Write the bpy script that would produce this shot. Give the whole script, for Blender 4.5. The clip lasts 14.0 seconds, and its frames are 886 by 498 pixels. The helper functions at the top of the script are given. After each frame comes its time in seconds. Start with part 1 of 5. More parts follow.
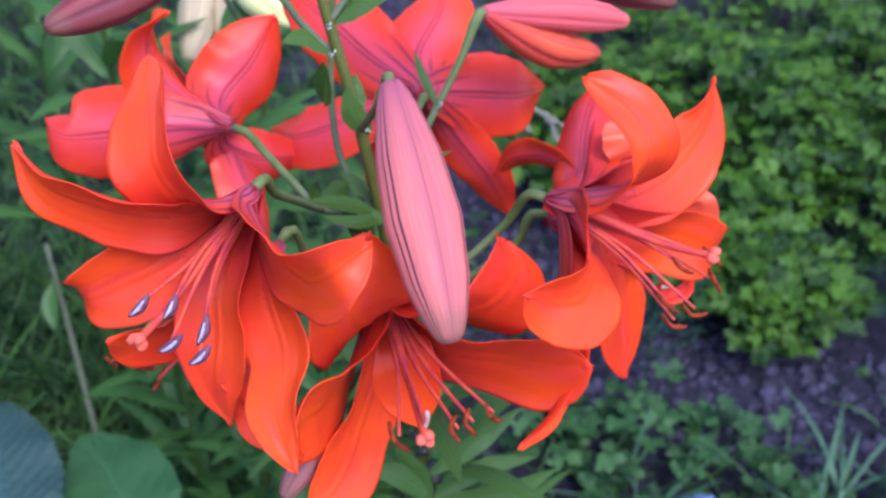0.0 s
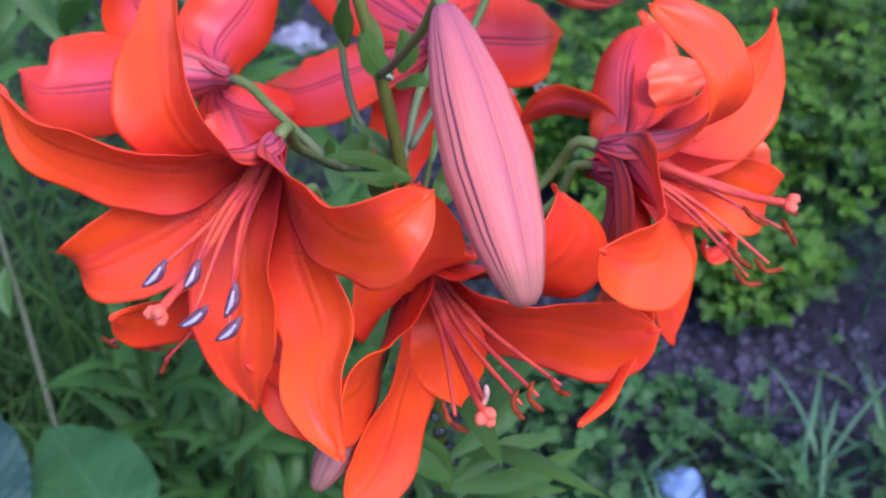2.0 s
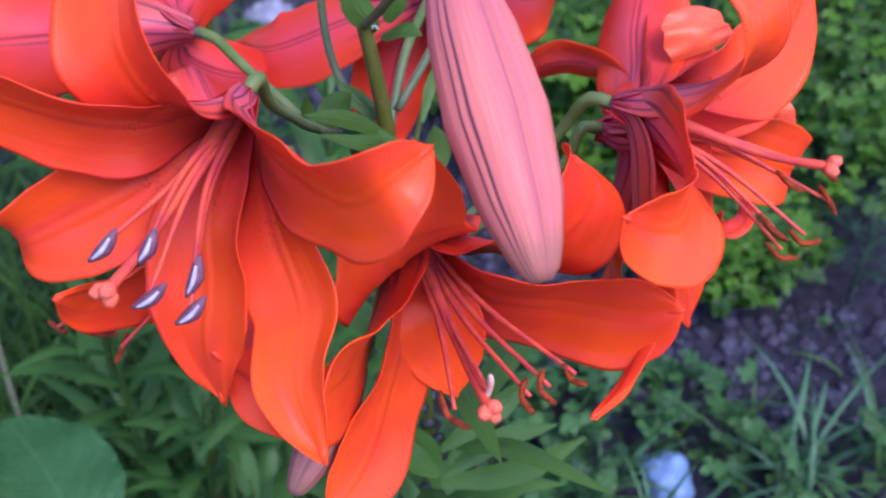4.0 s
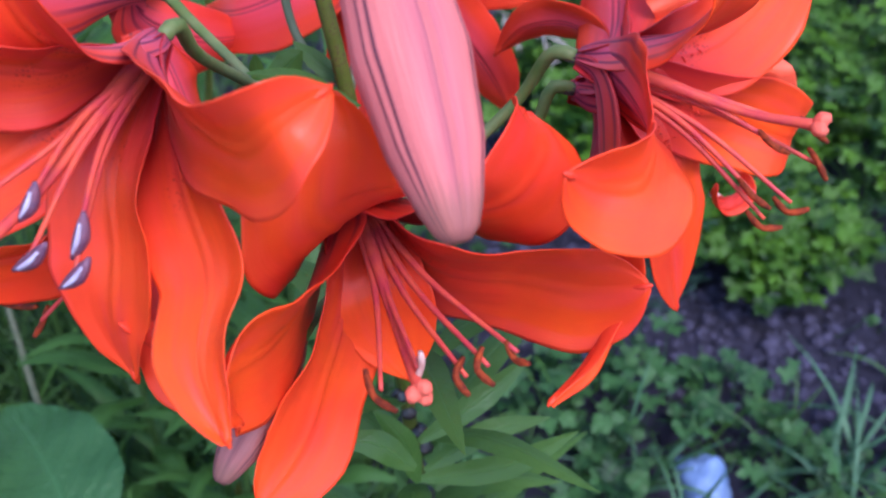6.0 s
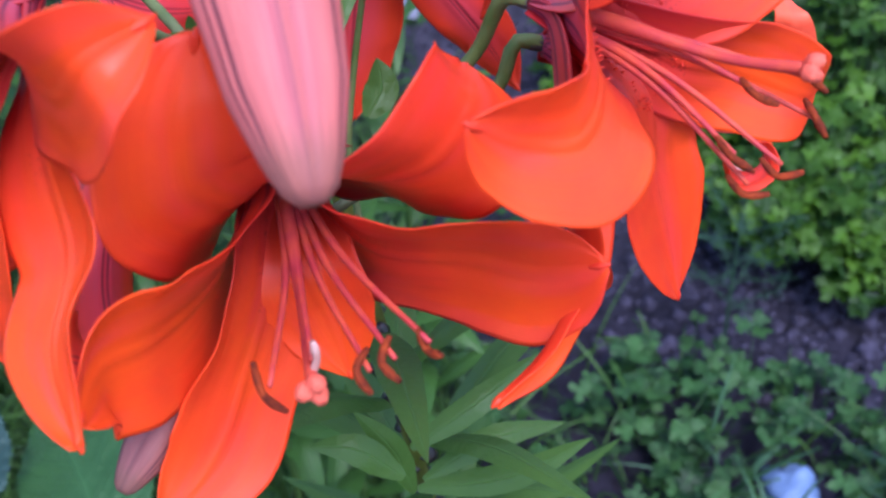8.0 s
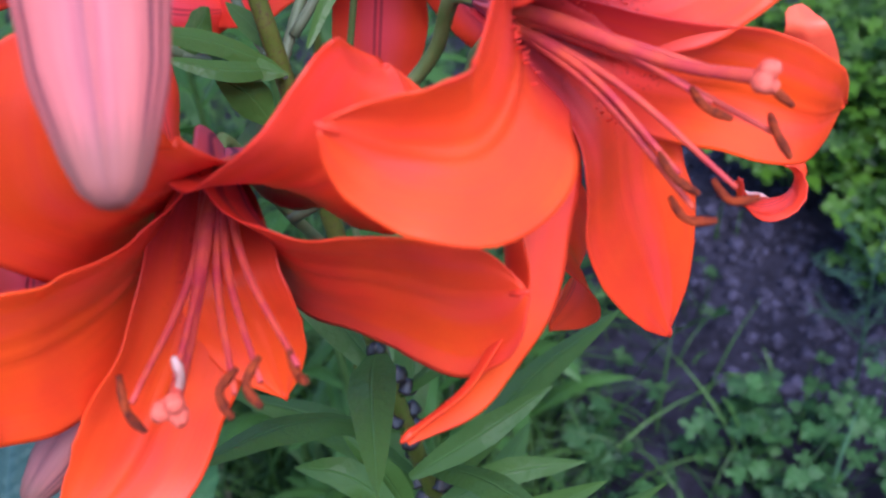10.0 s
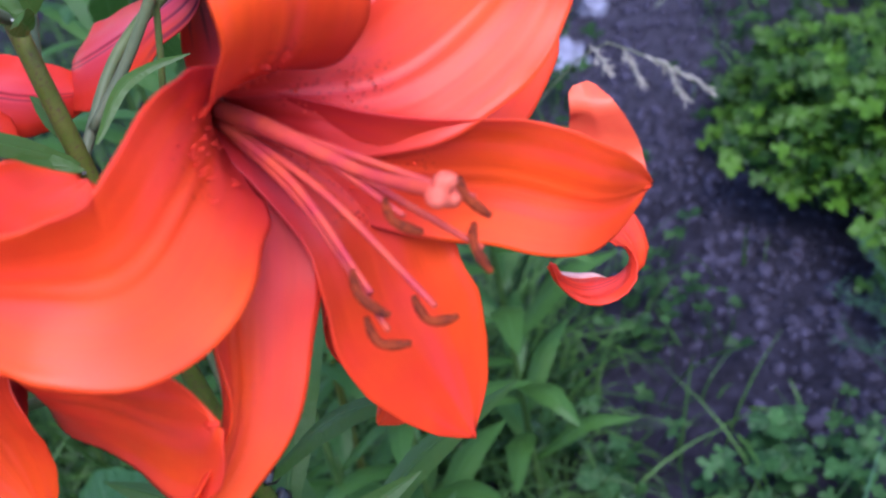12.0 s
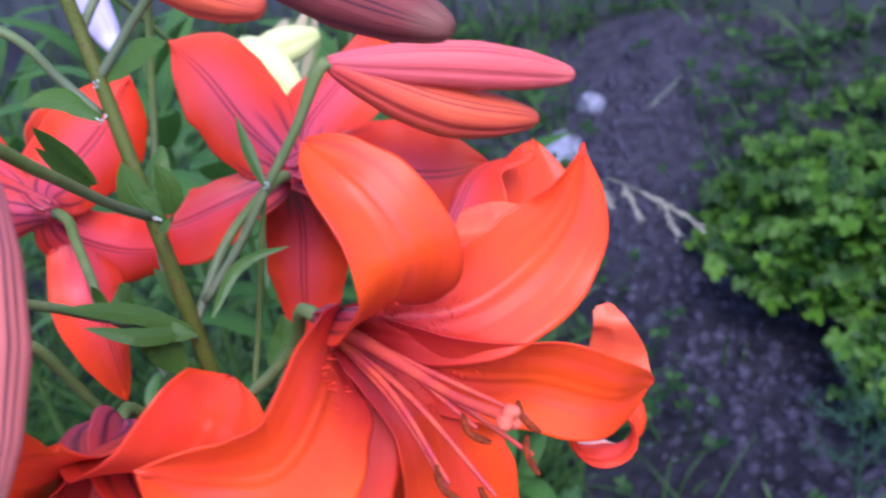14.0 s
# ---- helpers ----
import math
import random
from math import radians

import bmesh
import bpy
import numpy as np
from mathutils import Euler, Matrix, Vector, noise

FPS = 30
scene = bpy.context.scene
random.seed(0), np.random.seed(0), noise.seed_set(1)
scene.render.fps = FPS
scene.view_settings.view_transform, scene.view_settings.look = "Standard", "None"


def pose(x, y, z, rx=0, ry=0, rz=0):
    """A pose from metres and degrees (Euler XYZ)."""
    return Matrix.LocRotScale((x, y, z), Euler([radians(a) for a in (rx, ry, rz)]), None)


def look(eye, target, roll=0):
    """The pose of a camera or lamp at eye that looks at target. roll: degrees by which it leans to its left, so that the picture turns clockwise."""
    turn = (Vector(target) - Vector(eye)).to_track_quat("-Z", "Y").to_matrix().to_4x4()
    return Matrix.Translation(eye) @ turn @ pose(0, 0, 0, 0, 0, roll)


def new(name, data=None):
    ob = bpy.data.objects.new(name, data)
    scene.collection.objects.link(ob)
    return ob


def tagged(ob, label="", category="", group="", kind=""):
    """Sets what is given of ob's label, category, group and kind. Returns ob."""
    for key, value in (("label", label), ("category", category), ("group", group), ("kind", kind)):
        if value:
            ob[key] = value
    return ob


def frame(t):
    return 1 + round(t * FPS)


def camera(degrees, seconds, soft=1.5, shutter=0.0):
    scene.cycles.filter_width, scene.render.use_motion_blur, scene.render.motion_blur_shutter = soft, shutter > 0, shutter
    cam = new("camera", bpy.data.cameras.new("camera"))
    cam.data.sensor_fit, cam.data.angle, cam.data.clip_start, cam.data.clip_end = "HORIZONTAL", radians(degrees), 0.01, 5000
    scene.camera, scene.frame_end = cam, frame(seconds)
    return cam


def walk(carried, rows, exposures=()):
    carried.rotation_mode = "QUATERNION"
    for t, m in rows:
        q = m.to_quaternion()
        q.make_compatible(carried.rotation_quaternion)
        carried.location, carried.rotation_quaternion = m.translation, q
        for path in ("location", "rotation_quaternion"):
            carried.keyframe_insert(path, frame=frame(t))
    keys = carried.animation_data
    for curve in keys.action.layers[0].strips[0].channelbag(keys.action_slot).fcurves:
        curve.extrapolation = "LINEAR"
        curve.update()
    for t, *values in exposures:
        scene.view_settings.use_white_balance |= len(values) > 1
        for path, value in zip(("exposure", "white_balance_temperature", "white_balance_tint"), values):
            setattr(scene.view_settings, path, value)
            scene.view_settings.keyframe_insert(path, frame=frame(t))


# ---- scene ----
cam = camera(44.4, 14.0, soft=2.2, shutter=0.4)
cam.data.dof.use_dof = True
cam.data.dof.focus_distance = 0.265
cam.data.dof.aperture_fstop = 23.0
PATH = [
    (0, (0.0000, 0.0000, 0.9700), (-0.0051, 0.7764, 0.3398), 0.47),
    (0.5, (-0.0100, 0.0083, 0.9638), (-0.0063, 0.7795, 0.3272), 0.19),
    (1, (-0.0165, 0.0156, 0.9542), (0.0099, 0.7812, 0.3115), 1.16),
    (1.5, (-0.0260, 0.0211, 0.9457), (0.0143, 0.7834, 0.2997), 1.86),
    (2, (-0.0306, 0.0269, 0.9384), (0.0184, 0.7916, 0.2959), 1.64),
    (2.5, (-0.0357, 0.0318, 0.9308), (0.0239, 0.7934, 0.2856), 1.98),
    (3, (-0.0370, 0.0366, 0.9269), (0.0349, 0.7932, 0.2769), 2.49),
    (3.2, (-0.0380, 0.0416, 0.9230), (0.0409, 0.7961, 0.2714), 2.85),
    (5.5, (-0.0136, 0.0616, 0.8967), (0.0240, 0.8165, 0.2420), 1.32),
    (6, (-0.0056, 0.0674, 0.8887), (0.0147, 0.8239, 0.2350), 0.49),
    (6.5, (0.0055, 0.0736, 0.8791), (-0.0067, 0.8380, 0.2345), -0.96),
    (7, (0.0129, 0.0791, 0.8739), (-0.0148, 0.8425, 0.2286), -1.34),
    (7.2, (0.0153, 0.0814, 0.8716), (-0.0210, 0.8411, 0.2222), -1.94),
    (9.3, (0.0591, 0.1030, 0.8458), (-0.1112, 0.8601, 0.2151), -7.63),
    (9.5, (0.0617, 0.1048, 0.8451), (-0.1269, 0.8616, 0.2192), -7.59),
    (10, (0.0731, 0.1097, 0.8437), (-0.1486, 0.8631, 0.2247), -8.68),
    (10.5, (0.0880, 0.1127, 0.8413), (-0.1570, 0.8665, 0.2315), -9.75),
    (11, (0.1037, 0.1239, 0.8363), (-0.1604, 0.8781, 0.2351), -11.23),
    (11.5, (0.1183, 0.1350, 0.8360), (-0.1554, 0.8914, 0.2419), -12.07),
    (12, (0.1298, 0.1426, 0.8389), (-0.1562, 0.8957, 0.2464), -13.27),
    (12.5, (0.1396, 0.1416, 0.8471), (-0.1478, 0.9008, 0.2631), -13.29),
    (13, (0.1485, 0.1374, 0.8650), (-0.1329, 0.9054, 0.2897), -12.27),
    (13.5, (0.1442, 0.1259, 0.8844), (-0.1290, 0.9038, 0.3185), -10.53),
    (14, (0.1305, 0.1094, 0.9031), (-0.1415, 0.8990, 0.3529), -9.02),
]
walk(cam, [(t, look(eye, target, roll)) for t, eye, target, roll in PATH], exposures=[(0.0, 0.46, 5400, 18)])

# ---- light: open shade in the evening, a soft bright sky ----
world = bpy.data.worlds.new("sky")
scene.world = world
world.use_nodes = True
wn = world.node_tree
wn.nodes.clear()
sky = wn.nodes.new("ShaderNodeTexSky")
sky.sky_type, sky.sun_disc = "NISHITA", False
sky.sun_elevation, sky.sun_rotation = radians(58), radians(146)
back = wn.nodes.new("ShaderNodeBackground")
back.inputs["Strength"].default_value = 0.31
wout = wn.nodes.new("ShaderNodeOutputWorld")
wn.links.new(sky.outputs[0], back.inputs[0])
wn.links.new(back.outputs[0], wout.inputs[0])
sun_data = bpy.data.lights.new("sun", "SUN")
sun_data.energy, sun_data.angle, sun_data.color = 3.2, radians(35), (1.0, 0.95, 0.9)
sun = new("sun", sun_data)
sun.matrix_world = look((0.75, -0.82, 2.85), (0, 0.3, 0.7))


# ---- materials ----
class Nodes:
    """A short way to write a node material."""

    def __init__(self, name):
        self.mat = bpy.data.materials.new(name)
        self.mat.use_nodes = True
        self.tree = self.mat.node_tree
        self.tree.nodes.clear()
        self.out = self.tree.nodes.new("ShaderNodeOutputMaterial")

    def add(self, kind, ins=None, operation=None, data_type=None, blend_type=None):
        n = self.tree.nodes.new("ShaderNode" + kind)
        if operation:
            n.operation = operation
        if data_type:
            n.data_type = data_type
        if blend_type:
            n.blend_type = blend_type
        for k, v in (ins or {}).items():
            self.set(n.inputs[k], v)
        return n

    def set(self, socket, v):
        if isinstance(v, bpy.types.NodeSocket):
            self.tree.links.new(v, socket)
        elif isinstance(v, bpy.types.Node):
            self.tree.links.new(v.outputs[0], socket)
        else:
            socket.default_value = (*v, 1.0) if isinstance(v, tuple) and len(v) == 3 and socket.type == "RGBA" else v

    def math(self, op, a, b=0.0, c=0.0):
        return self.add("Math", {0: a, 1: b, 2: c}, operation=op)

    def ramp(self, fac, *stops):
        n = self.add("ValToRGB", {0: fac})
        els = n.color_ramp.elements
        while len(els) < len(stops):
            els.new(0.5)
        for e, (p, c) in zip(els, stops):
            e.position, e.color = p, (*c, 1.0) if len(c) == 3 else c
        return n

    def grey(self, fac, *stops):
        return self.ramp(fac, *[(p, (v, v, v)) for p, v in stops])

    def mix(self, fac, a, b, how="MIX"):
        n = self.add("Mix", data_type="RGBA", blend_type=how)
        for k, v in ((0, fac), (6, a), (7, b)):
            self.set(n.inputs[k], v)
        return n.outputs[2]

    def noise(self, vec, scale, detail=4.0, rough=0.55):
        return self.add("TexNoise", {"Vector": vec, "Scale": scale, "Detail": detail, "Roughness": rough})

    def coord(self, which="Object"):
        return self.add("TexCoord").outputs[which]

    def uv(self):
        s = self.add("SeparateXYZ", {0: self.add("UVMap").outputs[0]})
        return s.outputs[0], s.outputs[1]

    def bump(self, height, strength, dist):
        return self.add("Bump", {"Height": height, "Strength": strength, "Distance": dist})

    def surface(self, color, rough, normal=None, translucent=0.0, glow=None, **more):
        p = self.add("BsdfPrincipled", {"Base Color": color, "Roughness": rough, **more})
        if normal is not None:
            self.set(p.inputs["Normal"], normal)
        shader = p
        if translucent:
            t = self.add("BsdfTranslucent", {"Color": glow if glow is not None else color})
            if normal is not None:
                self.set(t.inputs["Normal"], normal)
            shader = self.add("MixShader", {0: translucent, 1: p, 2: t})
        self.tree.links.new(shader.outputs[0], self.out.inputs[0])
        return self.mat


def tepal_material(name, orange, deep, throat, outer):
    n = Nodes(name)
    u, v = n.uv()
    obj = n.coord("Object")
    across = n.math("ABSOLUTE", n.math("SUBTRACT", v, 0.5))
    rnd = n.add("ObjectInfo").outputs["Random"]
    veins_at = n.add("CombineXYZ", {0: n.math("MULTIPLY", u, 1.6), 1: n.math("MULTIPLY", v, 46.0), 2: n.math("MULTIPLY", rnd, 9.0)})
    veins = n.noise(veins_at, 1.5, 3.0)
    streak_at = n.add("CombineXYZ", {0: n.math("MULTIPLY", u, 2.2), 1: n.math("MULTIPLY", v, 13.0), 2: n.math("MULTIPLY", rnd, 5.0)})
    streak = n.noise(streak_at, 1.4, 2.0)
    blotch = n.noise(obj, 30.0, 3.0)
    col = n.mix(n.grey(blotch, (0.35, 0.0), (0.7, 1.0)), orange, deep)
    col = n.mix(n.math("MULTIPLY", n.grey(veins, (0.45, 0.0), (0.66, 1.0)), 0.24), col, deep)
    if outer:
        # pink along the middle, orange at margins and tip
        rosy = n.math("MULTIPLY", n.grey(n.math("ADD", across, n.math("MULTIPLY", streak, 0.12)), (0.14, 1.0), (0.42, 0.0)), n.grey(u, (0.2, 1.0), (0.62, 0.8), (0.9, 0.0)))
        col = n.mix(n.math("MULTIPLY", rosy, 0.8), col, (0.82, 0.095, 0.155))
        # two dark lines beside the midrib, purple ribs fanning from the base
        line = n.math("MULTIPLY", n.grey(n.math("ABSOLUTE", n.math("SUBTRACT", across, 0.03)), (0.006, 1.0), (0.022, 0.0)), n.grey(u, (0.12, 0.2), (0.4, 0.9), (0.97, 0.5)))
        col = n.mix(n.math("MULTIPLY", line, 0.7), col, (0.14, 0.015, 0.03))
        wander = n.math("ADD", n.math("MULTIPLY", v, 5.0), n.math("MULTIPLY", streak, 0.3))
        rib = n.grey(n.math("ABSOLUTE", n.math("SUBTRACT", n.math("FRACT", wander), 0.5)), (0.04, 1.0), (0.19, 0.0))
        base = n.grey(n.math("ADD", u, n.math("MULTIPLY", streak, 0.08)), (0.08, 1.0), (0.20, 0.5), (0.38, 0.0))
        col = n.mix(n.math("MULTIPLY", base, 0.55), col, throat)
        col = n.mix(n.math("MULTIPLY", n.math("MULTIPLY", n.grey(u, (0.12, 1.0), (0.26, 0.7), (0.42, 0.0)), rib), 0.8), col, (0.060, 0.012, 0.045))
    else:
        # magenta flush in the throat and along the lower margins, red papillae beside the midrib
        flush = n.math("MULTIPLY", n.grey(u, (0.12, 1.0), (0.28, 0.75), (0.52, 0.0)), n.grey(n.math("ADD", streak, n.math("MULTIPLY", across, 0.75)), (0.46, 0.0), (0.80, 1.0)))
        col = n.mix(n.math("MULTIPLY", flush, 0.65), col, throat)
        # dark red throat: pigment, deepened with painted shade of the funnel
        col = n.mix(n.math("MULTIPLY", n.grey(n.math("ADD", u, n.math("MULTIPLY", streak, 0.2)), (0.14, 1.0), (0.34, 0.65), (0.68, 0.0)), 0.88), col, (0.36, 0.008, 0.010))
        # pink sky sheen painted into the colour, in random patches
        sheen = n.noise(n.add("CombineXYZ", {0: n.math("MULTIPLY", u, 1.7), 1: n.math("MULTIPLY", v, 3.4), 2: n.math("MULTIPLY", rnd, 31.0)}), 1.3, 2.0)
        col = n.mix(n.math("MULTIPLY", n.grey(sheen, (0.48, 0.0), (0.72, 1.0)), 0.35), col, (0.86, 0.056, 0.075))
        dots = n.add("TexVoronoi", {"Vector": obj, "Scale": 900.0})
        zone = n.math("MULTIPLY", n.grey(u, (0.14, 0.0), (0.2, 1.0), (0.36, 1.0), (0.46, 0.0)), n.grey(across, (0.08, 1.0), (0.26, 0.0)))
        dot = n.math("MULTIPLY", n.math("MULTIPLY", n.grey(dots.outputs["Distance"], (0.25, 1.0), (0.45, 0.0)), zone), n.grey(n.noise(obj, 260.0, 2.0), (0.45, 0.0), (0.6, 1.0)))
        col = n.mix(n.math("MULTIPLY", dot, 0.75), col, (0.28, 0.010, 0.006))
        rib = n.math("MULTIPLY", n.grey(across, (0.0, 1.0), (0.03, 0.0)), n.grey(u, (0.1, 1.0), (0.6, 0.0)))
        col = n.mix(n.math("MULTIPLY", rib, 0.4), col, (0.5, 0.02, 0.05))
    height = n.math("ADD", n.math("MULTIPLY", veins, 0.55), n.math("ADD", n.math("MULTIPLY", streak, 0.5), n.math("MULTIPLY", n.noise(obj, 500.0, 2.0), 0.25)))
    return n.surface(col, n.math("ADD", 0.27, n.math("MULTIPLY", blotch, 0.16)), n.bump(height, 0.09, 0.0012), 0.32, col, **{"Specular IOR Level": 0.38, "Specular Tint": (1.0, 0.68, 0.76, 1.0)})


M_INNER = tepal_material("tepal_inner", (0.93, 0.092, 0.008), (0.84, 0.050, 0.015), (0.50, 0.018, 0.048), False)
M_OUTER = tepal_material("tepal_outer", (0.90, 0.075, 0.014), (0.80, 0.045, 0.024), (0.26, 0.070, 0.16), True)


def bud_material(name, light, dark, seam_col, end_col, edge_col):
    n = Nodes(name)
    u, v = n.uv()
    obj = n.coord()
    groove = n.math("MULTIPLY", n.math("ABSOLUTE", n.math("SUBTRACT", n.math("FRACT", n.math("MULTIPLY", v, 3.0)), 0.5)), 2.0)
    streak = n.noise(n.add("CombineXYZ", {0: n.math("MULTIPLY", u, 3.0), 1: n.math("MULTIPLY", v, 60.0)}), 1.0, 3.0)
    col = n.mix(n.math("MULTIPLY", n.grey(streak, (0.35, 0.0), (0.68, 1.0)), 0.55), light, dark)
    col = n.mix(n.math("MULTIPLY", n.grey(groove, (0.45, 0.0), (0.95, 1.0)), 0.5), col, edge_col)
    line = n.grey(n.math("ABSOLUTE", n.math("SUBTRACT", groove, 0.10)), (0.012, 1.0), (0.05, 0.0))
    seam = n.grey(groove, (0.90, 0.0), (0.96, 1.0))
    col = n.mix(n.math("MULTIPLY", n.math("MAXIMUM", line, n.math("MULTIPLY", seam, 0.28)), 0.9), col, seam_col)
    col = n.mix(n.math("MULTIPLY", n.grey(u, (0.0, 1.0), (0.14, 0.5), (0.42, 0.0)), 0.75), col, edge_col)
    tip = n.math("MULTIPLY", n.grey(n.math("ADD", u, n.math("MULTIPLY", streak, 0.14)), (0.92, 0.0), (1.12, 1.0)), 0.6)
    col = n.mix(tip, col, end_col)
    fine = n.noise(obj, 700.0, 2.0)
    return n.surface(col, n.math("ADD", 0.42, n.math("MULTIPLY", streak, 0.2)), n.bump(n.math("ADD", streak, n.math("MULTIPLY", fine, 0.3)), 0.3, 0.001), **{"Specular IOR Level": 0.22})


M_BUD = bud_material("bud_skin", (0.55, 0.138, 0.118), (0.37, 0.085, 0.085), (0.050, 0.012, 0.026), (0.20, 0.085, 0.06), (0.24, 0.052, 0.090))
M_DARK_BUD = bud_material("dark_bud_skin", (0.20, 0.035, 0.034), (0.13, 0.022, 0.026), (0.04, 0.010, 0.016), (0.15, 0.065, 0.045), (0.10, 0.02, 0.035))
M_PINK_BUD = bud_material("pink_bud_skin", (0.66, 0.11, 0.105), (0.52, 0.07, 0.075), (0.26, 0.03, 0.045), (0.70, 0.13, 0.12), (0.55, 0.08, 0.11))
M_DUSTY_BUD = bud_material("dusty_bud_skin", (0.30, 0.105, 0.09), (0.17, 0.055, 0.055), (0.06, 0.02, 0.028), (0.16, 0.07, 0.05), (0.20, 0.07, 0.07))
M_OUTER_BUD = bud_material("opening_bud_skin", (0.70, 0.11, 0.045), (0.60, 0.06, 0.04), (0.20, 0.02, 0.03), (0.45, 0.06, 0.04), (0.50, 0.04, 0.05))
M_LILAC_BUD = bud_material("lilac_bud_skin", (0.38, 0.31, 0.44), (0.30, 0.24, 0.36), (0.36, 0.30, 0.44), (0.55, 0.50, 0.55), (0.45, 0.38, 0.55))
M_CREAM_BUD = bud_material("cream_bud_skin", (0.44, 0.33, 0.19), (0.36, 0.26, 0.14), (0.24, 0.16, 0.10), (0.32, 0.24, 0.13), (0.36, 0.27, 0.17))
M_PALE_BUD = bud_material("pale_bud_skin", (0.66, 0.62, 0.24), (0.58, 0.50, 0.24), (0.50, 0.42, 0.30), (0.40, 0.42, 0.20), (0.55, 0.55, 0.20))


def simple(name, a, b, rough, scale, bump=0.3, dist=0.001, translucent=0.0, spec=0.5, detail=5.0, c=None):
    n = Nodes(name)
    obj = n.coord()
    big = n.noise(obj, scale, detail)
    fine = n.noise(obj, scale * 9, 3.0)
    col = n.mix(n.grey(big, (0.35, 0.0), (0.65, 1.0)), a, b)
    if c:
        col = n.mix(n.grey(fine, (0.5, 0.0), (0.72, 1.0)), col, c)
    return n.surface(col, rough, n.bump(n.math("ADD", big, n.math("MULTIPLY", fine, 0.5)), bump, dist), translucent, None, **{"Specular IOR Level": spec})


def leaf_material(name, dark, light, vein, rough=0.45, translucent=0.28, veins=9.0, relief=0.0015):
    n = Nodes(name)
    u, v = n.uv()
    rnd = n.add("ObjectInfo").outputs["Random"]
    isl = n.add("NewGeometry").outputs["Random Per Island"]
    obj = n.coord()
    col = n.mix(n.grey(n.math("ADD", n.math("MULTIPLY", isl, 0.75), n.math("MULTIPLY", n.noise(obj, 30.0, 3.0), 0.3)), (0.2, 0.0), (0.9, 1.0)), dark, light)
    across = n.math("ABSOLUTE", n.math("SUBTRACT", v, 0.5))
    mid = n.grey(across, (0.0, 1.0), (0.04, 0.0))
    side = n.math("ABSOLUTE", n.math("SUBTRACT", n.math("FRACT", n.math("MULTIPLY", n.math("SUBTRACT", u, n.math("MULTIPLY", across, 0.7)), veins)), 0.5))
    side = n.grey(side, (0.0, 1.0), (0.09, 0.0))
    lines = n.math("MAXIMUM", mid, n.math("MULTIPLY", side, 0.5))
    col = n.mix(n.math("MULTIPLY", lines, 0.45), col, vein)
    return n.surface(col, rough, n.bump(n.math("SUBTRACT", n.noise(obj, 260.0, 3.0), lines), 0.4, relief), translucent, None, **{"Specular IOR Level": 0.3})


M_STEM = simple("lily_stem", (0.068, 0.088, 0.010), (0.098, 0.100, 0.018), 0.45, 120.0, c=(0.075, 0.042, 0.022), spec=0.2)
def pedicel_material():
    n = Nodes("pedicel")
    u, v = n.uv()
    obj = n.coord()
    mottle = n.noise(obj, 140.0, 4.0)
    col = n.mix(n.grey(mottle, (0.35, 0.0), (0.65, 1.0)), (0.085, 0.125, 0.026), (0.13, 0.155, 0.05))
    col = n.mix(n.grey(n.math("ADD", u, n.math("MULTIPLY", mottle, 0.3)), (0.3, 0.6), (0.85, 0.0)), col, (0.10, 0.105, 0.085))
    return n.surface(col, 0.5, n.bump(mottle, 0.3, 0.0008), **{"Specular IOR Level": 0.25})


M_PEDICEL = pedicel_material()
M_RECEPTACLE = simple("receptacle", (0.05, 0.055, 0.03), (0.07, 0.035, 0.05), 0.5, 200.0)
M_WOOL = simple("node_wool", (0.5, 0.5, 0.47), (0.7, 0.7, 0.66), 0.9, 900.0, 0.8)
M_LILYLEAF = leaf_material("lily_leaf", (0.028, 0.072, 0.011), (0.088, 0.160, 0.028), (0.10, 0.20, 0.05), 0.42, 0.3, 0.001)
M_FILAMENT = simple("filament", (0.55, 0.07, 0.035), (0.40, 0.035, 0.045), 0.45, 160.0, spec=0.2)
M_STIGMA = simple("stigma", (0.68, 0.10, 0.06), (0.74, 0.14, 0.085), 0.6, 500.0, 0.6, spec=0.2)
M_ANTHER_PURPLE = simple("anther_purple", (0.10, 0.035, 0.07), (0.17, 0.06, 0.09), 0.35, 500.0, 0.6)
M_ANTHER_RUST = simple("anther_rust", (0.10, 0.013, 0.005), (0.34, 0.045, 0.008), 0.75, 420.0, 0.9, 0.001, 0.0, 0.2)
M_PAPILLA = simple("papilla", (0.70, 0.035, 0.010), (0.46, 0.016, 0.012), 0.5, 700.0, spec=0.25)
# pinkish back of a tepal, with skylight painted in as paler salmon
M_LOBE = simple("lobe_skylit_salmon", (0.90, 0.150, 0.060), (0.86, 0.105, 0.055), 0.38, 90.0, 0.15, 0.001, 0.25, 0.3)
# sheen on the rolled rim, put in as a pale colour
M_MARGIN_SHEEN = simple("margin_sheen", (0.78, 0.42, 0.36), (0.82, 0.55, 0.50), 0.45, 300.0)
M_STYLE_PALE = simple("anther_pale", (0.40, 0.17, 0.13), (0.55, 0.33, 0.28), 0.4, 400.0)
M_POLLEN = simple("anther_slit", (0.34, 0.26, 0.35), (0.50, 0.42, 0.52), 0.3, 400.0)


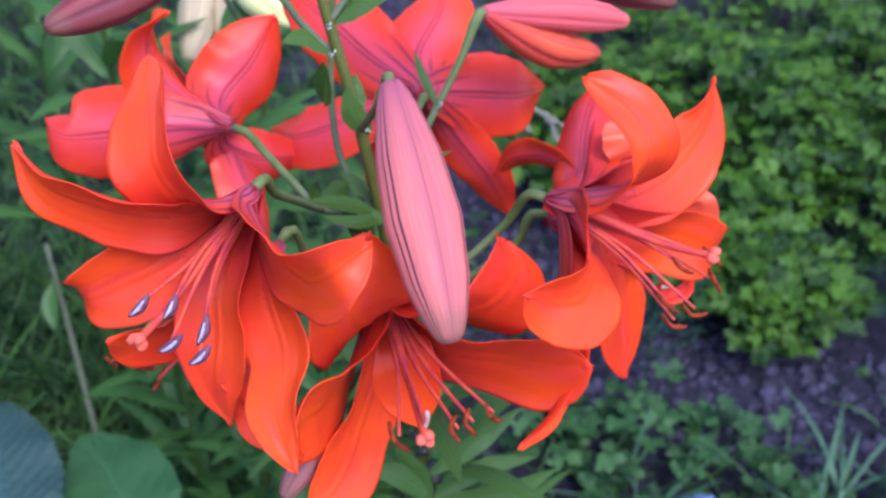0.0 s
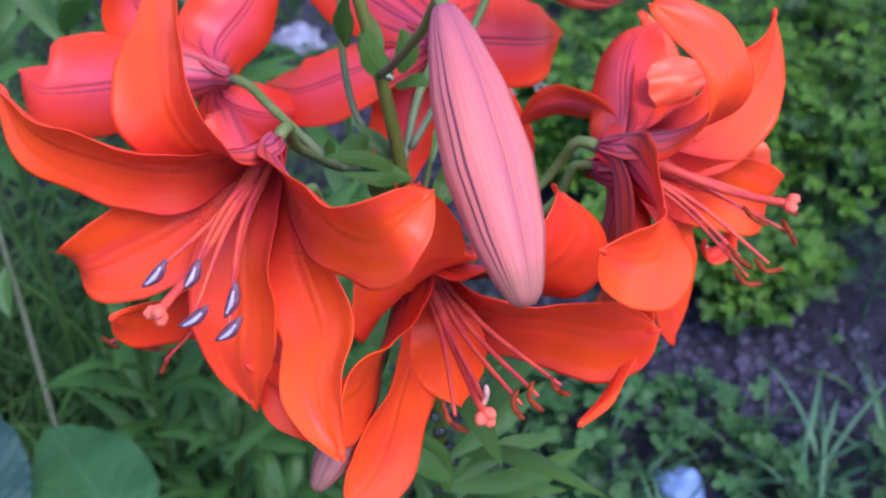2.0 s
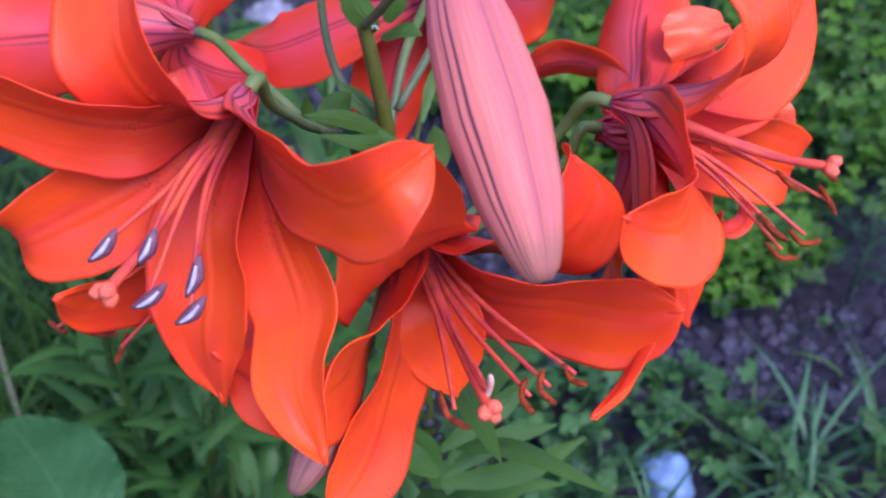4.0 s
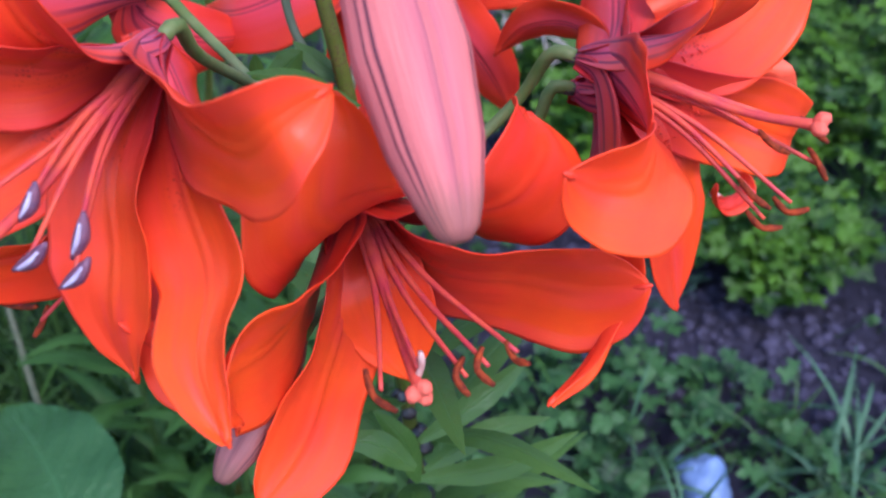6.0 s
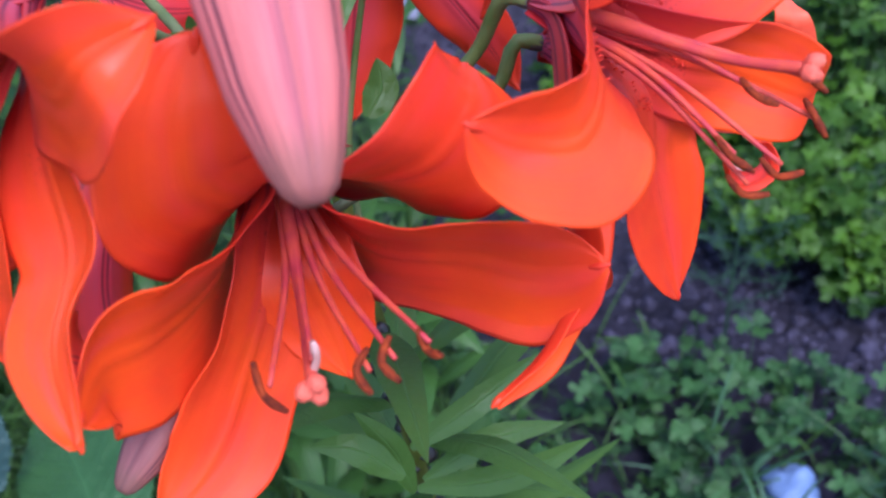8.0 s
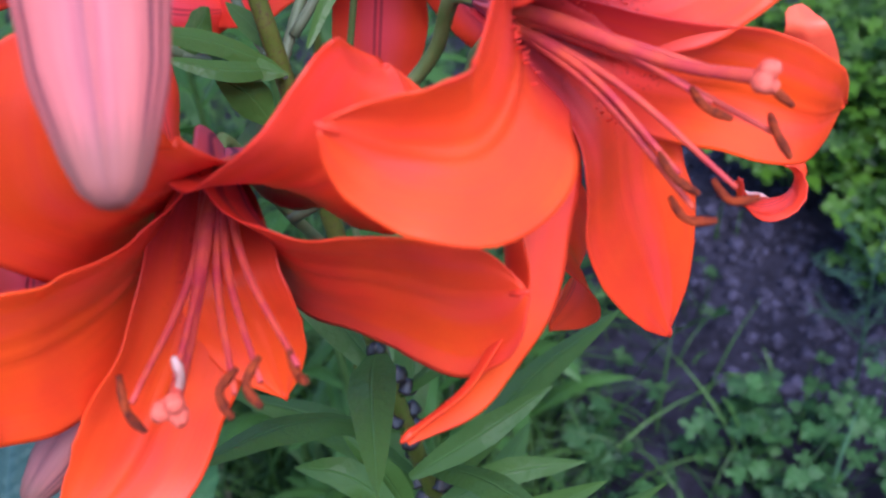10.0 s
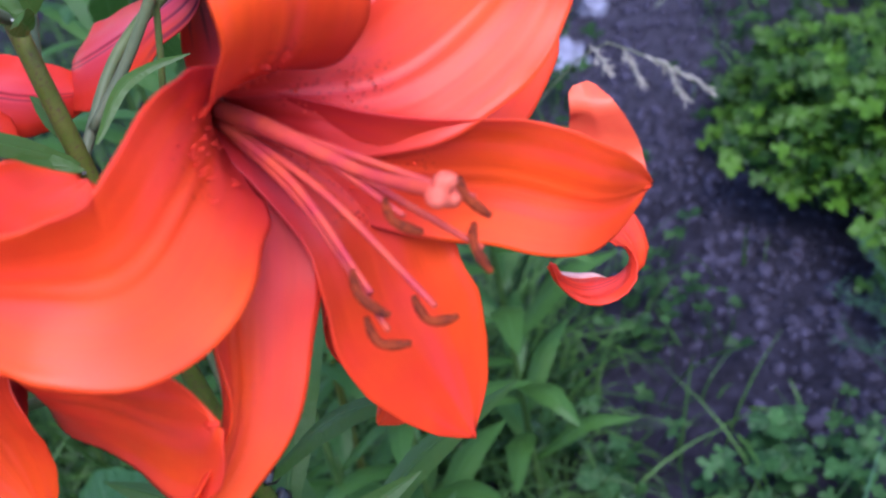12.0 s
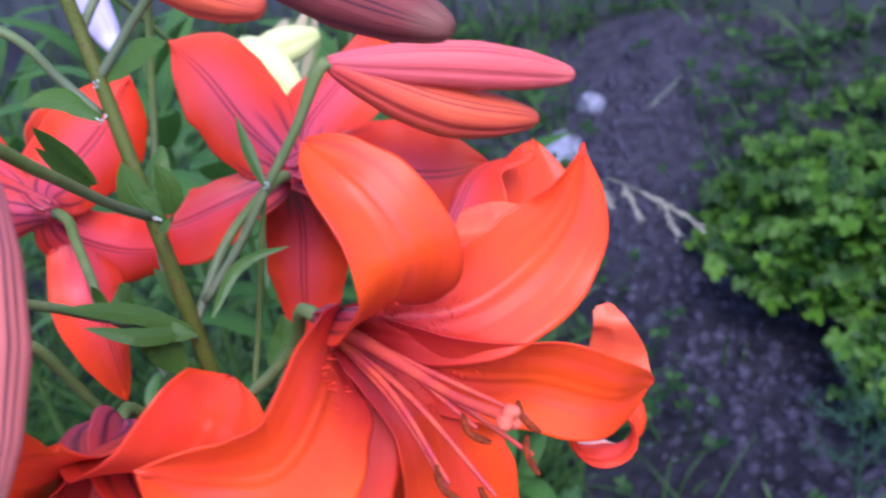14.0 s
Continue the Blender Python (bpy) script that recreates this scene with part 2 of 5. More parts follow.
# ---- helpers for meshes ----
def part(name, geo, materials, parent=None, label="", smooth=True):
    """One mesh object from (verts, faces, uvs, material indices); uvs are one pair a vertex."""
    verts, faces, uvs, index = geo
    me = bpy.data.meshes.new(name)
    me.from_pydata([tuple(v) for v in verts], [], faces)
    for m in materials if isinstance(materials, (list, tuple)) else [materials]:
        me.materials.append(m)
    if uvs is not None:
        layer = me.uv_layers.new(name="UVMap")
        loops = np.empty(len(me.loops), dtype=np.int32)
        me.loops.foreach_get("vertex_index", loops)
        layer.data.foreach_set("uv", np.asarray(uvs, dtype=np.float32)[loops].ravel())
    if index is not None:
        me.polygons.foreach_set("material_index", np.asarray(index, dtype=np.int32))
    me.polygons.foreach_set("use_smooth", np.full(len(me.polygons), smooth))
    me.update()
    ob = new(name, me)
    if parent is not None:
        ob.parent = parent
        ob.matrix_parent_inverse = Matrix.Translation(parent.location).inverted() if parent.parent is None else Matrix()
    if label:
        tagged(ob, label)
    return ob


def join(*geos):
    """Several (verts, faces, uvs, index) as one."""
    vs, fs, us, ix, k = [], [], [], [], 0
    for v, f, u, i in geos:
        vs.extend(v)
        fs.extend([tuple(a + k for a in q) for q in f])
        us.extend(u if u is not None else [(0.5, 0.5)] * len(v))
        ix.extend(i if i is not None else [0] * len(f))
        k += len(v)
    return vs, fs, us, ix


def spline(points, count):
    """A smooth curve through the points, at even steps of its length."""
    p = np.array(points, dtype=float)
    if len(p) == 2:
        p = np.array([p[0], (p[0] + p[1]) / 2, p[1]])
    d = np.concatenate([[0], np.cumsum(np.linalg.norm(np.diff(p, axis=0), axis=1) ** 0.5 + 1e-9)])
    ext = np.vstack([2 * p[0] - p[1], p, 2 * p[-1] - p[-2]])
    kt = np.concatenate([[d[0] - (d[1] - d[0])], d, [d[-1] + d[-1] - d[-2]]])
    out = []
    for i in range(1, len(ext) - 2):
        t = (kt[i] + np.linspace(0, 1, 16, endpoint=False) * (kt[i + 1] - kt[i]))[:, None]
        a1 = ((kt[i] - t) * ext[i - 1] + (t - kt[i - 1]) * ext[i]) / (kt[i] - kt[i - 1])
        a2 = ((kt[i + 1] - t) * ext[i] + (t - kt[i]) * ext[i + 1]) / (kt[i + 1] - kt[i])
        a3 = ((kt[i + 2] - t) * ext[i + 1] + (t - kt[i + 1]) * ext[i + 2]) / (kt[i + 2] - kt[i + 1])
        b1 = ((kt[i + 1] - t) * a1 + (t - kt[i - 1]) * a2) / (kt[i + 1] - kt[i - 1])
        b2 = ((kt[i + 2] - t) * a2 + (t - kt[i]) * a3) / (kt[i + 2] - kt[i])
        out.extend(((kt[i + 1] - t) * b1 + (t - kt[i]) * b2) / (kt[i + 1] - kt[i]))
    out = np.array(out + [p[-1]])
    s = np.concatenate([[0], np.cumsum(np.linalg.norm(np.diff(out, axis=0), axis=1))])
    at = np.linspace(0, s[-1], count)
    return np.stack([np.interp(at, s, out[:, k]) for k in range(3)], axis=1)


def scatter(templates, picks, turns, sizes, places):
    """Many copies of a few small meshes, turned, sized and placed, as one mesh. turns: 3 x 3 each."""
    vs, fs, us, k = [], [], [], 0
    for i, (v, f, u) in enumerate(templates):
        which = [j for j, p in enumerate(picks) if p == i]
        if not which:
            continue
        v = np.asarray(v, float)
        m = np.asarray([turns[j] for j in which])
        at = np.asarray([places[j] for j in which])
        size = np.asarray([sizes[j] for j in which])
        if size.ndim == 1:
            size = np.repeat(size[:, None], 3, axis=1)
        made = np.einsum("nij,nvj->nvi", m, v[None] * size[:, None, :]) + at[:, None, :]
        vs.append(made.reshape(-1, 3))
        us.append(np.tile(np.asarray(u, float), (len(which), 1)))
        for j in range(len(which)):
            fs.extend([tuple(a + k for a in q) for q in f])
            k += len(v)
    return np.concatenate(vs).tolist(), fs, np.concatenate(us), None


def turned(out, up):
    """The 3 x 3 turn that takes x to out and z near up."""
    x = unit(out)
    y = unit(np.cross(up, x))
    return np.stack([x, y, np.cross(x, y)], axis=1)


def unit(v):
    v = np.asarray(v, dtype=float)
    return v / max(np.linalg.norm(v), 1e-9)


def tube(points, radii, sides=10, steps=20, caps=True):
    """A round tube along a smooth curve; radii are spread along it."""
    c = spline(points, steps)
    r = np.interp(np.linspace(0, 1, steps), np.linspace(0, 1, len(radii)), radii)
    tan = np.gradient(c, axis=0)
    side = unit(np.cross(tan[0], (0.3, 0.2, 1.0)) if abs(unit(tan[0])[2]) < 0.9 else np.cross(tan[0], (1.0, 0.1, 0.0)))
    verts, uvs, faces = [], [], []
    for i in range(steps):
        t = unit(tan[i])
        side = unit(side - np.dot(side, t) * t)
        up = np.cross(t, side)
        for k in range(sides):
            a = 2 * math.pi * k / sides
            verts.append(c[i] + r[i] * (math.cos(a) * side + math.sin(a) * up))
            uvs.append((i / (steps - 1), k / sides))
    for i in range(steps - 1):
        for k in range(sides):
            a, b = i * sides + k, i * sides + (k + 1) % sides
            faces.append((a, b, b + sides, a + sides))
    if caps:
        faces.append(tuple(range(sides - 1, -1, -1)))
        faces.append(tuple((steps - 1) * sides + k for k in range(sides)))
    return verts, faces, uvs, None


def blade(points, width, side, profile, cup=0.15, cols=3, rows=9, ribs=0.0, wave=0.0, seed=0.0):
    """A leaf: a sheet along a curve, folded along its middle. side: the direction across it."""
    c = spline(points, rows)
    tan = np.gradient(c, axis=0)
    verts, uvs, faces = [], [], []
    n = 2 * cols + 1
    for i in range(rows):
        u = i / (rows - 1)
        t = unit(tan[i])
        b = unit(np.asarray(side) - np.dot(side, t) * t)
        nor = np.cross(t, b)
        w = width * 0.5 * np.interp(u, profile[0], profile[1])
        for k in range(n):
            v = k / cols - 1.0
            lift = cup * abs(v) * w + wave * w * abs(v) * math.sin(u * 17.0 + seed + (v > 0) * 1.3)
            edge = v * w
            if ribs:
                ph = ((u - 0.35 * abs(v)) * ribs) % 1.0
                lift += (0.055 if ribs > 10 else 0.022) * width * (abs(ph - 0.5) * 2.0 - 0.5) * min(1.0, 4 * abs(v))
                edge *= 1.0 + 0.05 * (((u * rows / 2.0) % 1.0) - 0.5) * (abs(v) > 0.99)
            verts.append(c[i] + b * edge + nor * lift)
            uvs.append((u, v * 0.5 + 0.5))
    for i in range(rows - 1):
        for k in range(n - 1):
            a = i * n + k
            faces.append((a, a + 1, a + n + 1, a + n))
    return verts, faces, uvs, None


LANCE = ((0, 0.08, 0.3, 0.55, 0.8, 0.95, 1), (0.25, 0.5, 0.95, 1.0, 0.6, 0.2, 0.02))
GRASS = ((0, 0.3, 0.7, 1), (0.8, 1.0, 0.7, 0.03))
TEPAL = ((0, 0.08, 0.18, 0.3, 0.42, 0.55, 0.68, 0.8, 0.9, 0.96, 1), (0.24, 0.37, 0.57, 0.80, 0.94, 1.0, 0.95, 0.77, 0.48, 0.24, 0.05))

BROAD = ((0, 0.08, 0.18, 0.3, 0.42, 0.55, 0.68, 0.8, 0.9, 0.96, 1), (0.24, 0.42, 0.66, 0.86, 0.95, 1.0, 0.99, 0.90, 0.70, 0.46, 0.12))
CLAW = ((0, 0.06, 0.14, 0.24, 0.34, 0.45, 0.55, 0.68, 0.8, 0.9, 0.96, 1), (0.20, 0.40, 0.70, 0.94, 1.02, 1.0, 1.0, 0.97, 0.84, 0.60, 0.36, 0.08))
POINTED = (CLAW[0], (0.20, 0.40, 0.70, 0.94, 1.0, 0.95, 0.86, 0.68, 0.47, 0.27, 0.14, 0.03))
CUPPED = (CLAW[0], (0.45, 0.72, 0.95, 1.05, 1.05, 1.02, 1.0, 0.97, 0.84, 0.60, 0.36, 0.08))


def thing(name, place, label, category, group="", kind=""):
    ob = new(name)
    ob.empty_display_size = 0.05
    ob.location = place
    bpy.context.view_layer.update()
    return tagged(ob, label, category, group, kind)


# ---- ground and fence ----
PATH_LINE = [(0.9, 0.90), (0.45, 0.92), (0.28, 0.97), (0.10, 1.18), (-0.04, 1.5), (-0.12, 1.95)]


def path_distance(x, y):
    best = 9.0
    for (ax, ay), (bx, by) in zip(PATH_LINE, PATH_LINE[1:]):
        k = max(0.0, min(1.0, ((x - ax) * (bx - ax) + (y - ay) * (by - ay)) / ((bx - ax) ** 2 + (by - ay) ** 2)))
        best = min(best, math.hypot(x - ax - k * (bx - ax), y - ay - k * (by - ay)))
    return best


def ground_height(x, y):
    h = 0.012 * noise.noise(Vector((x * 4, y * 4, 0))) + 0.006 * noise.noise(Vector((x * 17, y * 17, 3)))
    heap = math.exp(-((x + 0.02) / 0.2) ** 2 - ((y - 2.08) / 0.14) ** 2)
    return h + 0.09 * heap


def soil_material():
    n = Nodes("soil")
    obj = n.coord()
    big, mid, fine = n.noise(obj, 5.0, 5.0), n.noise(obj, 34.0, 6.0, 0.65), n.noise(obj, 170.0, 4.0, 0.7)
    crumbs = n.add("TexVoronoi", {"Vector": n.mix(0.12, obj, mid.outputs[1]), "Scale": 120.0})
    col = n.mix(n.grey(mid, (0.38, 0.0), (0.66, 1.0)), (0.018, 0.015, 0.026), (0.060, 0.051, 0.084))
    col = n.mix(n.math("MULTIPLY", n.grey(crumbs.outputs["Distance"], (0.1, 1.0), (0.5, 0.0)), n.grey(big, (0.42, 0.0), (0.62, 0.85))), col, (0.085, 0.073, 0.115))
    col = n.mix(n.grey(fine, (0.62, 0.0), (0.74, 0.6)), col, (0.10, 0.088, 0.13))
    # soil colour gets lighter towards the heap by the fence
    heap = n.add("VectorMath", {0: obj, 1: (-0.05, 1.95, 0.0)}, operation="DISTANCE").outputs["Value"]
    paler = n.grey(n.math("ADD", heap, n.math("MULTIPLY", big, 0.5)), (0.55, 0.75), (1.0, 0.0))
    col = n.mix(paler, col, n.mix(n.grey(mid, (0.35, 0.0), (0.65, 1.0)), (0.055, 0.047, 0.072), (0.135, 0.118, 0.165)))
    h = n.math("ADD", n.math("SUBTRACT", mid, n.math("MULTIPLY", crumbs.outputs["Distance"], 0.8)), n.math("MULTIPLY", fine, 0.4))
    return n.surface(col, 0.95, n.bump(h, 0.9, 0.012), **{"Specular IOR Level": 0.2})


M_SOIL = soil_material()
xs = np.unique(np.concatenate([[-60, -20, -8, -4, -2.5], np.arange(-1.6, 1.7, 0.025), [2.5, 4, 8, 20, 60]]))
ys = np.unique(np.concatenate([[-60, -20, -8, -3, -1, -0.5], np.arange(0.0, 2.6, 0.025), [3, 4, 8, 20, 60]]))
gv = [(x, y, ground_height(x, y)) for y in ys for x in xs]
gf = [(j * len(xs) + i, j * len(xs) + i + 1, (j + 1) * len(xs) + i + 1, (j + 1) * len(xs) + i) for j in range(len(ys) - 1) for i in range(len(xs) - 1)]
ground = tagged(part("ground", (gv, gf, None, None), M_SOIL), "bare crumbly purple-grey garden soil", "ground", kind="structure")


def wood_material():
    n = Nodes("weathered_wood")
    obj = n.coord()
    stretched = n.add("Mapping", {"Vector": obj, "Scale": (30.0, 30.0, 1.6)})
    grain = n.noise(stretched, 2.2, 6.0, 0.65)
    rnd = n.add("ObjectInfo").outputs["Random"]
    col = n.mix(n.grey(grain, (0.3, 0.0), (0.7, 1.0)), (0.018, 0.021, 0.026), (0.055, 0.058, 0.072))
    col = n.mix(n.math("MULTIPLY", rnd, 0.5), col, (0.065, 0.068, 0.08))
    return n.surface(col, 0.85, n.bump(grain, 0.5, 0.003))


M_WOOD = wood_material()


def box(x0, y0, z0, x1, y1, z1, bevel=0.0):
    bm = bmesh.new()
    bmesh.ops.create_cube(bm, size=1.0, matrix=Matrix.Translation(((x0 + x1) / 2, (y0 + y1) / 2, (z0 + z1) / 2)) @ Matrix.Diagonal((x1 - x0, y1 - y0, z1 - z0, 1)))
    if bevel:
        bmesh.ops.bevel(bm, geom=bm.edges[:], offset=bevel, segments=2, affect="EDGES")
    bm.verts.ensure_lookup_table()
    vs = [v.co[:] for v in bm.verts]
    fs = [tuple(v.index for v in f.verts) for f in bm.faces]
    bm.free()
    return vs, fs, None, None


fence = thing("fence", (0, 2.27, 0), "dark weathered grey wooden board fence behind the bed", "fence", kind="structure")
rng = random.Random(5)
x = -2.4
while x < 2.4:
    w = rng.uniform(0.085, 0.115)
    dy = rng.uniform(-0.006, 0.006)
    part("board", box(x + 0.003, 2.27 + dy, -0.03, x + w - 0.003, 2.292 + dy, 1.1 + rng.uniform(-0.02, 0.02), 0.003), M_WOOD, fence, smooth=False)
    x += w
for z in (0.3, 0.85):
    part("rail", box(-2.4, 2.3, z, 2.4, 2.34, z + 0.07, 0.003), M_WOOD, fence, smooth=False)

# ---- the lily ----
lily = thing("lily_plant", (0.0, 0.315, 0.0), "tall garden lily with orange-red open flowers and pink buds", "lily")


def P(p):
    return np.asarray(p, dtype=float) / 1000.0


STEM = [(30, 406, -10), (9, 366, 300), (-5, 340, 500), (-12, 327, 600), (-18, 325, 660), (-26, 331, 718), (-33, 338, 752), (-43, 349, 788), (-48, 354, 806), (-51, 356, 820)]
JOINTS = [((-24, 327, 718), 0.002), ((-30, 328, 719), 0.0015), ((-30, 335, 753), 0.002), ((-43, 347, 789), 0.0015), ((-42, 343, 780), 0.002), ((-4, 354, 753), 0.0018)]
part("stem", tube([P(p) for p in [(-12, 327, 600)] + [(-19, 341, 683), (-17, 348, 700), (-10, 354, 733), (-6, 356, 750)]], [0.0012, 0.0010, 0.0009], 8, 40), M_PEDICEL, lily, "thin pale flower stalk")
part("stem", tube([P(p) for p in [(-26, 331, 715)] + [(-41, 347, 729), (-46, 362, 744), (-46, 377, 774), (-43, 386, 804)]], [0.0014, 0.0013, 0.0012], 8, 40), M_PEDICEL, lily, "thin pale flower stalk")
part("stem", tube([P(p) for p in STEM], [0.0048, 0.0045, 0.0042, 0.0038, 0.0034, 0.003, 0.0027, 0.0024, 0.002], 12, 80), M_STEM, lily, "olive green upright lily stem")
PEDICELS = {
    'a': [(-26, 331, 718), (-47, 323, 726), (-60, 337, 729), (-73, 352, 733)],
    'b': [(-26, 331, 718), (-47, 323, 726), (-54, 312, 738), (-58, 290, 758)],
    'c': [(-18, 325, 660), (-22, 308, 690)],
    'd': [(-15, 290, 709), (2, 296, 720), (20, 303, 736)],
    'e': [(-26, 331, 718), (-20, 352, 735)],
    'g': [(-15, 292, 701), (8, 302, 712), (25, 307, 725)],
    'h': [(-18, 325, 660), (-45, 312, 690)],
}
LABELS = {
    "a": "orange lily flower seen from behind, recurved tepals", "b": "wide open orange lily flower with purple anthers",
    "c": "open orange lily flower with rust anthers, nodding", "d": "wide open orange lily flower facing sideways",
    "e": "orange-pink lily flower turned away, dark-veined backs", "g": "orange lily flower behind another, tips rolled back",
    "h": "orange lily flower mostly hidden behind another",
}


def flower(base, axis, pedicel, label):
    """The receptacle with its pedicel; tepals and stamens are its parts."""
    b, a = P(base), unit(axis)
    stalk = tube([P(p) for p in pedicel] + [b - a * 0.006, b], [0.0014, 0.0015, 0.0016, 0.0019], 10, 24)
    cup = tube([b - a * 0.003, b, b + a * 0.004], [0.0017, 0.0020, 0.0021], 12, 8)
    cup = cup[:3] + ([1] * len(cup[1]),)
    ob = part("flower", join(stalk, cup), [M_PEDICEL, M_RECEPTACLE], lily, label)
    ob["base"], ob["axis"] = [float(k) for k in b], [float(k) for k in a]
    return ob


tepal_count = 0
FUNNEL = 0.006


def tepal_frame(base, axis, pts, width, roll, rows, snap=None, outline=None):
    """The midrib, the directions across and off the face, and the half width, row by row. snap: the way out of the funnel and its radius."""
    far = np.mean(pts, axis=0) - base
    radial = unit(far - np.dot(far, axis) * axis)
    ring, reach = snap if snap is not None else (radial, 0.0038)
    c = spline([base + ring * 0.0016, base + axis * FUNNEL + ring * reach] + list(pts), rows)
    tan = np.gradient(c, axis=0)
    across0, across1 = unit(np.cross(axis, radial)), unit(np.cross(axis, ring))
    knots = np.linspace(0, 1, len(roll))
    rolls = np.polyval(np.polyfit(knots, roll, len(roll) - 1), np.linspace(0, 1, rows))
    out, b = [], across1
    for i in range(rows):
        t = unit(tan[i])
        k = max(0.0, 1.0 - i / (rows - 1) / 0.25)
        ref = unit(b * 0.6 + unit(across1 * k + across0 * (1 - k)) * 0.4)
        b = unit(ref - np.dot(ref, t) * t)
        nor = np.cross(t, b)
        a = radians(rolls[i] * (1 - k))
        out.append((c[i], math.cos(a) * b + math.sin(a) * nor, math.cos(a) * nor - math.sin(a) * b, width / 2000.0 * np.interp(i / (rows - 1), *(outline or TEPAL))))
    return out


def tepal_point(row, u, v, cup, lift):
    """A place on the face: v runs from edge to edge, -1 to 1. lift: (side, place along, millimetres up, spread, millimetres out) of a margin that flares."""
    c, b, nor, w = row
    k = max(0.0, 1 - u / 0.2)
    h = (cup * (1 - k) + k * 0.2) * 2.0 * w * v * v
    out = v * w
    for side, where, amount, spread, outward in lift:
        k = max(0.0, v * side) ** 2 * math.exp(-((u - where) / spread) ** 2)
        h += 0.001 * amount * k
        out += 0.001 * side * outward * k
    return c + b * out + nor * h


PLANNED = []


def tepal(ob, points, width, roll=(0, 0), cup=0.15, ruffle=1.0, lift=(), outline=None):
    """Plans one tepal; bloom() builds those of a flower together, evenly round its funnel."""
    PLANNED.append((ob, points, width, roll, cup, ruffle, lift, outline or TEPAL))


def bloom(ob):
    base, axis = np.array(ob["base"]), np.array(ob["axis"])
    e1 = unit(np.cross(axis, (0.13, 0.2, 1.0)))
    e2 = np.cross(axis, e1)
    mine = [p for p in PLANNED if p[0] == ob]
    angles = []
    for p in mine:
        far = np.mean([P(q) for q in p[1]], axis=0) - base
        angles.append(math.atan2(np.dot(far, e2), np.dot(far, e1)))
    order = sorted(range(len(mine)), key=lambda i: angles[i])
    step = 2 * math.pi / 6
    turn = [angles[i] - k * step for k, i in enumerate(order)]
    start = math.atan2(sum(math.sin(a) for a in turn), sum(math.cos(a) for a in turn))
    for k, i in enumerate(order):
        even = start + k * step if len(mine) == 6 else angles[i]
        ring = math.cos(even) * e1 + math.sin(even) * e2
        build_tepal(*mine[i], (ring, 0.0042 if k % 2 else 0.0034))


def build_tepal(ob, points, width, roll, cup, ruffle, lift, outline, snap):
    """One tepal: its midrib runs from the flower's base through the points, its face turned to the flower's axis."""
    global tepal_count
    tepal_count += 1
    base, axis = np.array(ob["base"]), np.array(ob["axis"])
    rows, half = 60, 16
    frames = tepal_frame(base, axis, [P(p) for p in points], width, roll, rows, snap, outline)
    n = 2 * half + 1
    seed = tepal_count * 2.37
    inner, outer, uvs = [], [], []
    for i, row in enumerate(frames):
        u = i / (rows - 1)
        for k in range(n):
            v = k / half - 1.0
            wave = ruffle * 0.0013 * abs(v) ** 2 * (math.sin(u * 11.0 + seed + 1.7 * (v > 0)) + 0.35 * math.sin(u * 27.0 + 2 * seed)) * min(1.0, 2.5 * u)
            groove = (-0.0006 * math.exp(-(v / 0.2) ** 2) + 0.0006 * math.exp(-(v / 0.07) ** 2)) * math.sin(math.pi * min(1.0, u * 1.05))
            groove += 0.0009 * noise.noise(Vector((u * 3.2, v * 1.6, seed))) + 0.00012 * noise.noise(Vector((u * 4.0, v * 6.0, seed)))
            fray = v * abs(v) * row[3] * 0.05 * noise.noise(Vector((u * 9.0, 3.0 * (v > 0), seed)))
            p = tepal_point(row, u, v, cup, lift) + row[2] * (wave + groove) + row[1] * fray
            thick = 0.0004 * (1.0 - 0.85 * abs(v)) + 0.0001
            inner.append(p + row[2] * thick)
            outer.append(p - row[2] * thick)
            uvs.append((u, v * 0.5 + 0.5))
    m = rows * n
    faces, index = [], []
    for i in range(rows - 1):
        for k in range(n - 1):
            q = i * n + k
            faces.append((q, q + 1, q + n + 1, q + n))
            index.append(0)
            faces.append((m + q, m + q + n, m + q + n + 1, m + q + 1))
            index.append(1)
    rim = [k for k in range(n)] + [i * n + n - 1 for i in range(1, rows)] + [(rows - 1) * n + k for k in range(n - 2, -1, -1)] + [i * n for i in range(rows - 2, 0, -1)]
    for p, q in zip(rim, rim[1:] + rim[:1]):
        faces.append((p, m + p, m + q, q))
        index.append(0)
    tip, before = frames[-1][0], frames[-4][0]
    nub = tube([before, tip, tip + unit(tip - before) * 0.0009], [0.0003, 0.0008, 0.0010, 0.0003], 8, 8)
    nub = (nub[0], nub[1], [(0.98, 0.5)] * len(nub[0]), [1] * len(nub[1]))
    made = part("tepal", join((inner + outer, faces, uvs + uvs, index), nub), [M_INNER, M_OUTER], ob)
    if ob == flower_d:
        r, bumps = random.Random(tepal_count), []
        for k in range(26):
            i = int(rows * r.uniform(0.17, 0.38))
            v = r.gauss(0, 0.25) * (1.2 - i / rows)
            row = frames[i]
            q = tepal_point(row, i / (rows - 1), v, cup, lift) + row[2] * 0.0006 + unit(frames[i + 1][0] - row[0]) * r.uniform(0, 0.0014)
            lean = row[2] + 0.6 * np.array((r.uniform(-1, 1), r.uniform(-1, 1), r.uniform(-1, 1)))
            bumps.append(tube([q - row[2] * 0.0004, q + lean * 0.0006, q + lean * r.uniform(0.0006, 0.0011)], [0.0002, 0.0002, 0.0001], 5, 4))
        tagged(part("papillae", join(*bumps), M_PAPILLA, made, "small raised red-orange papillae"), kind="stuff")
    return made


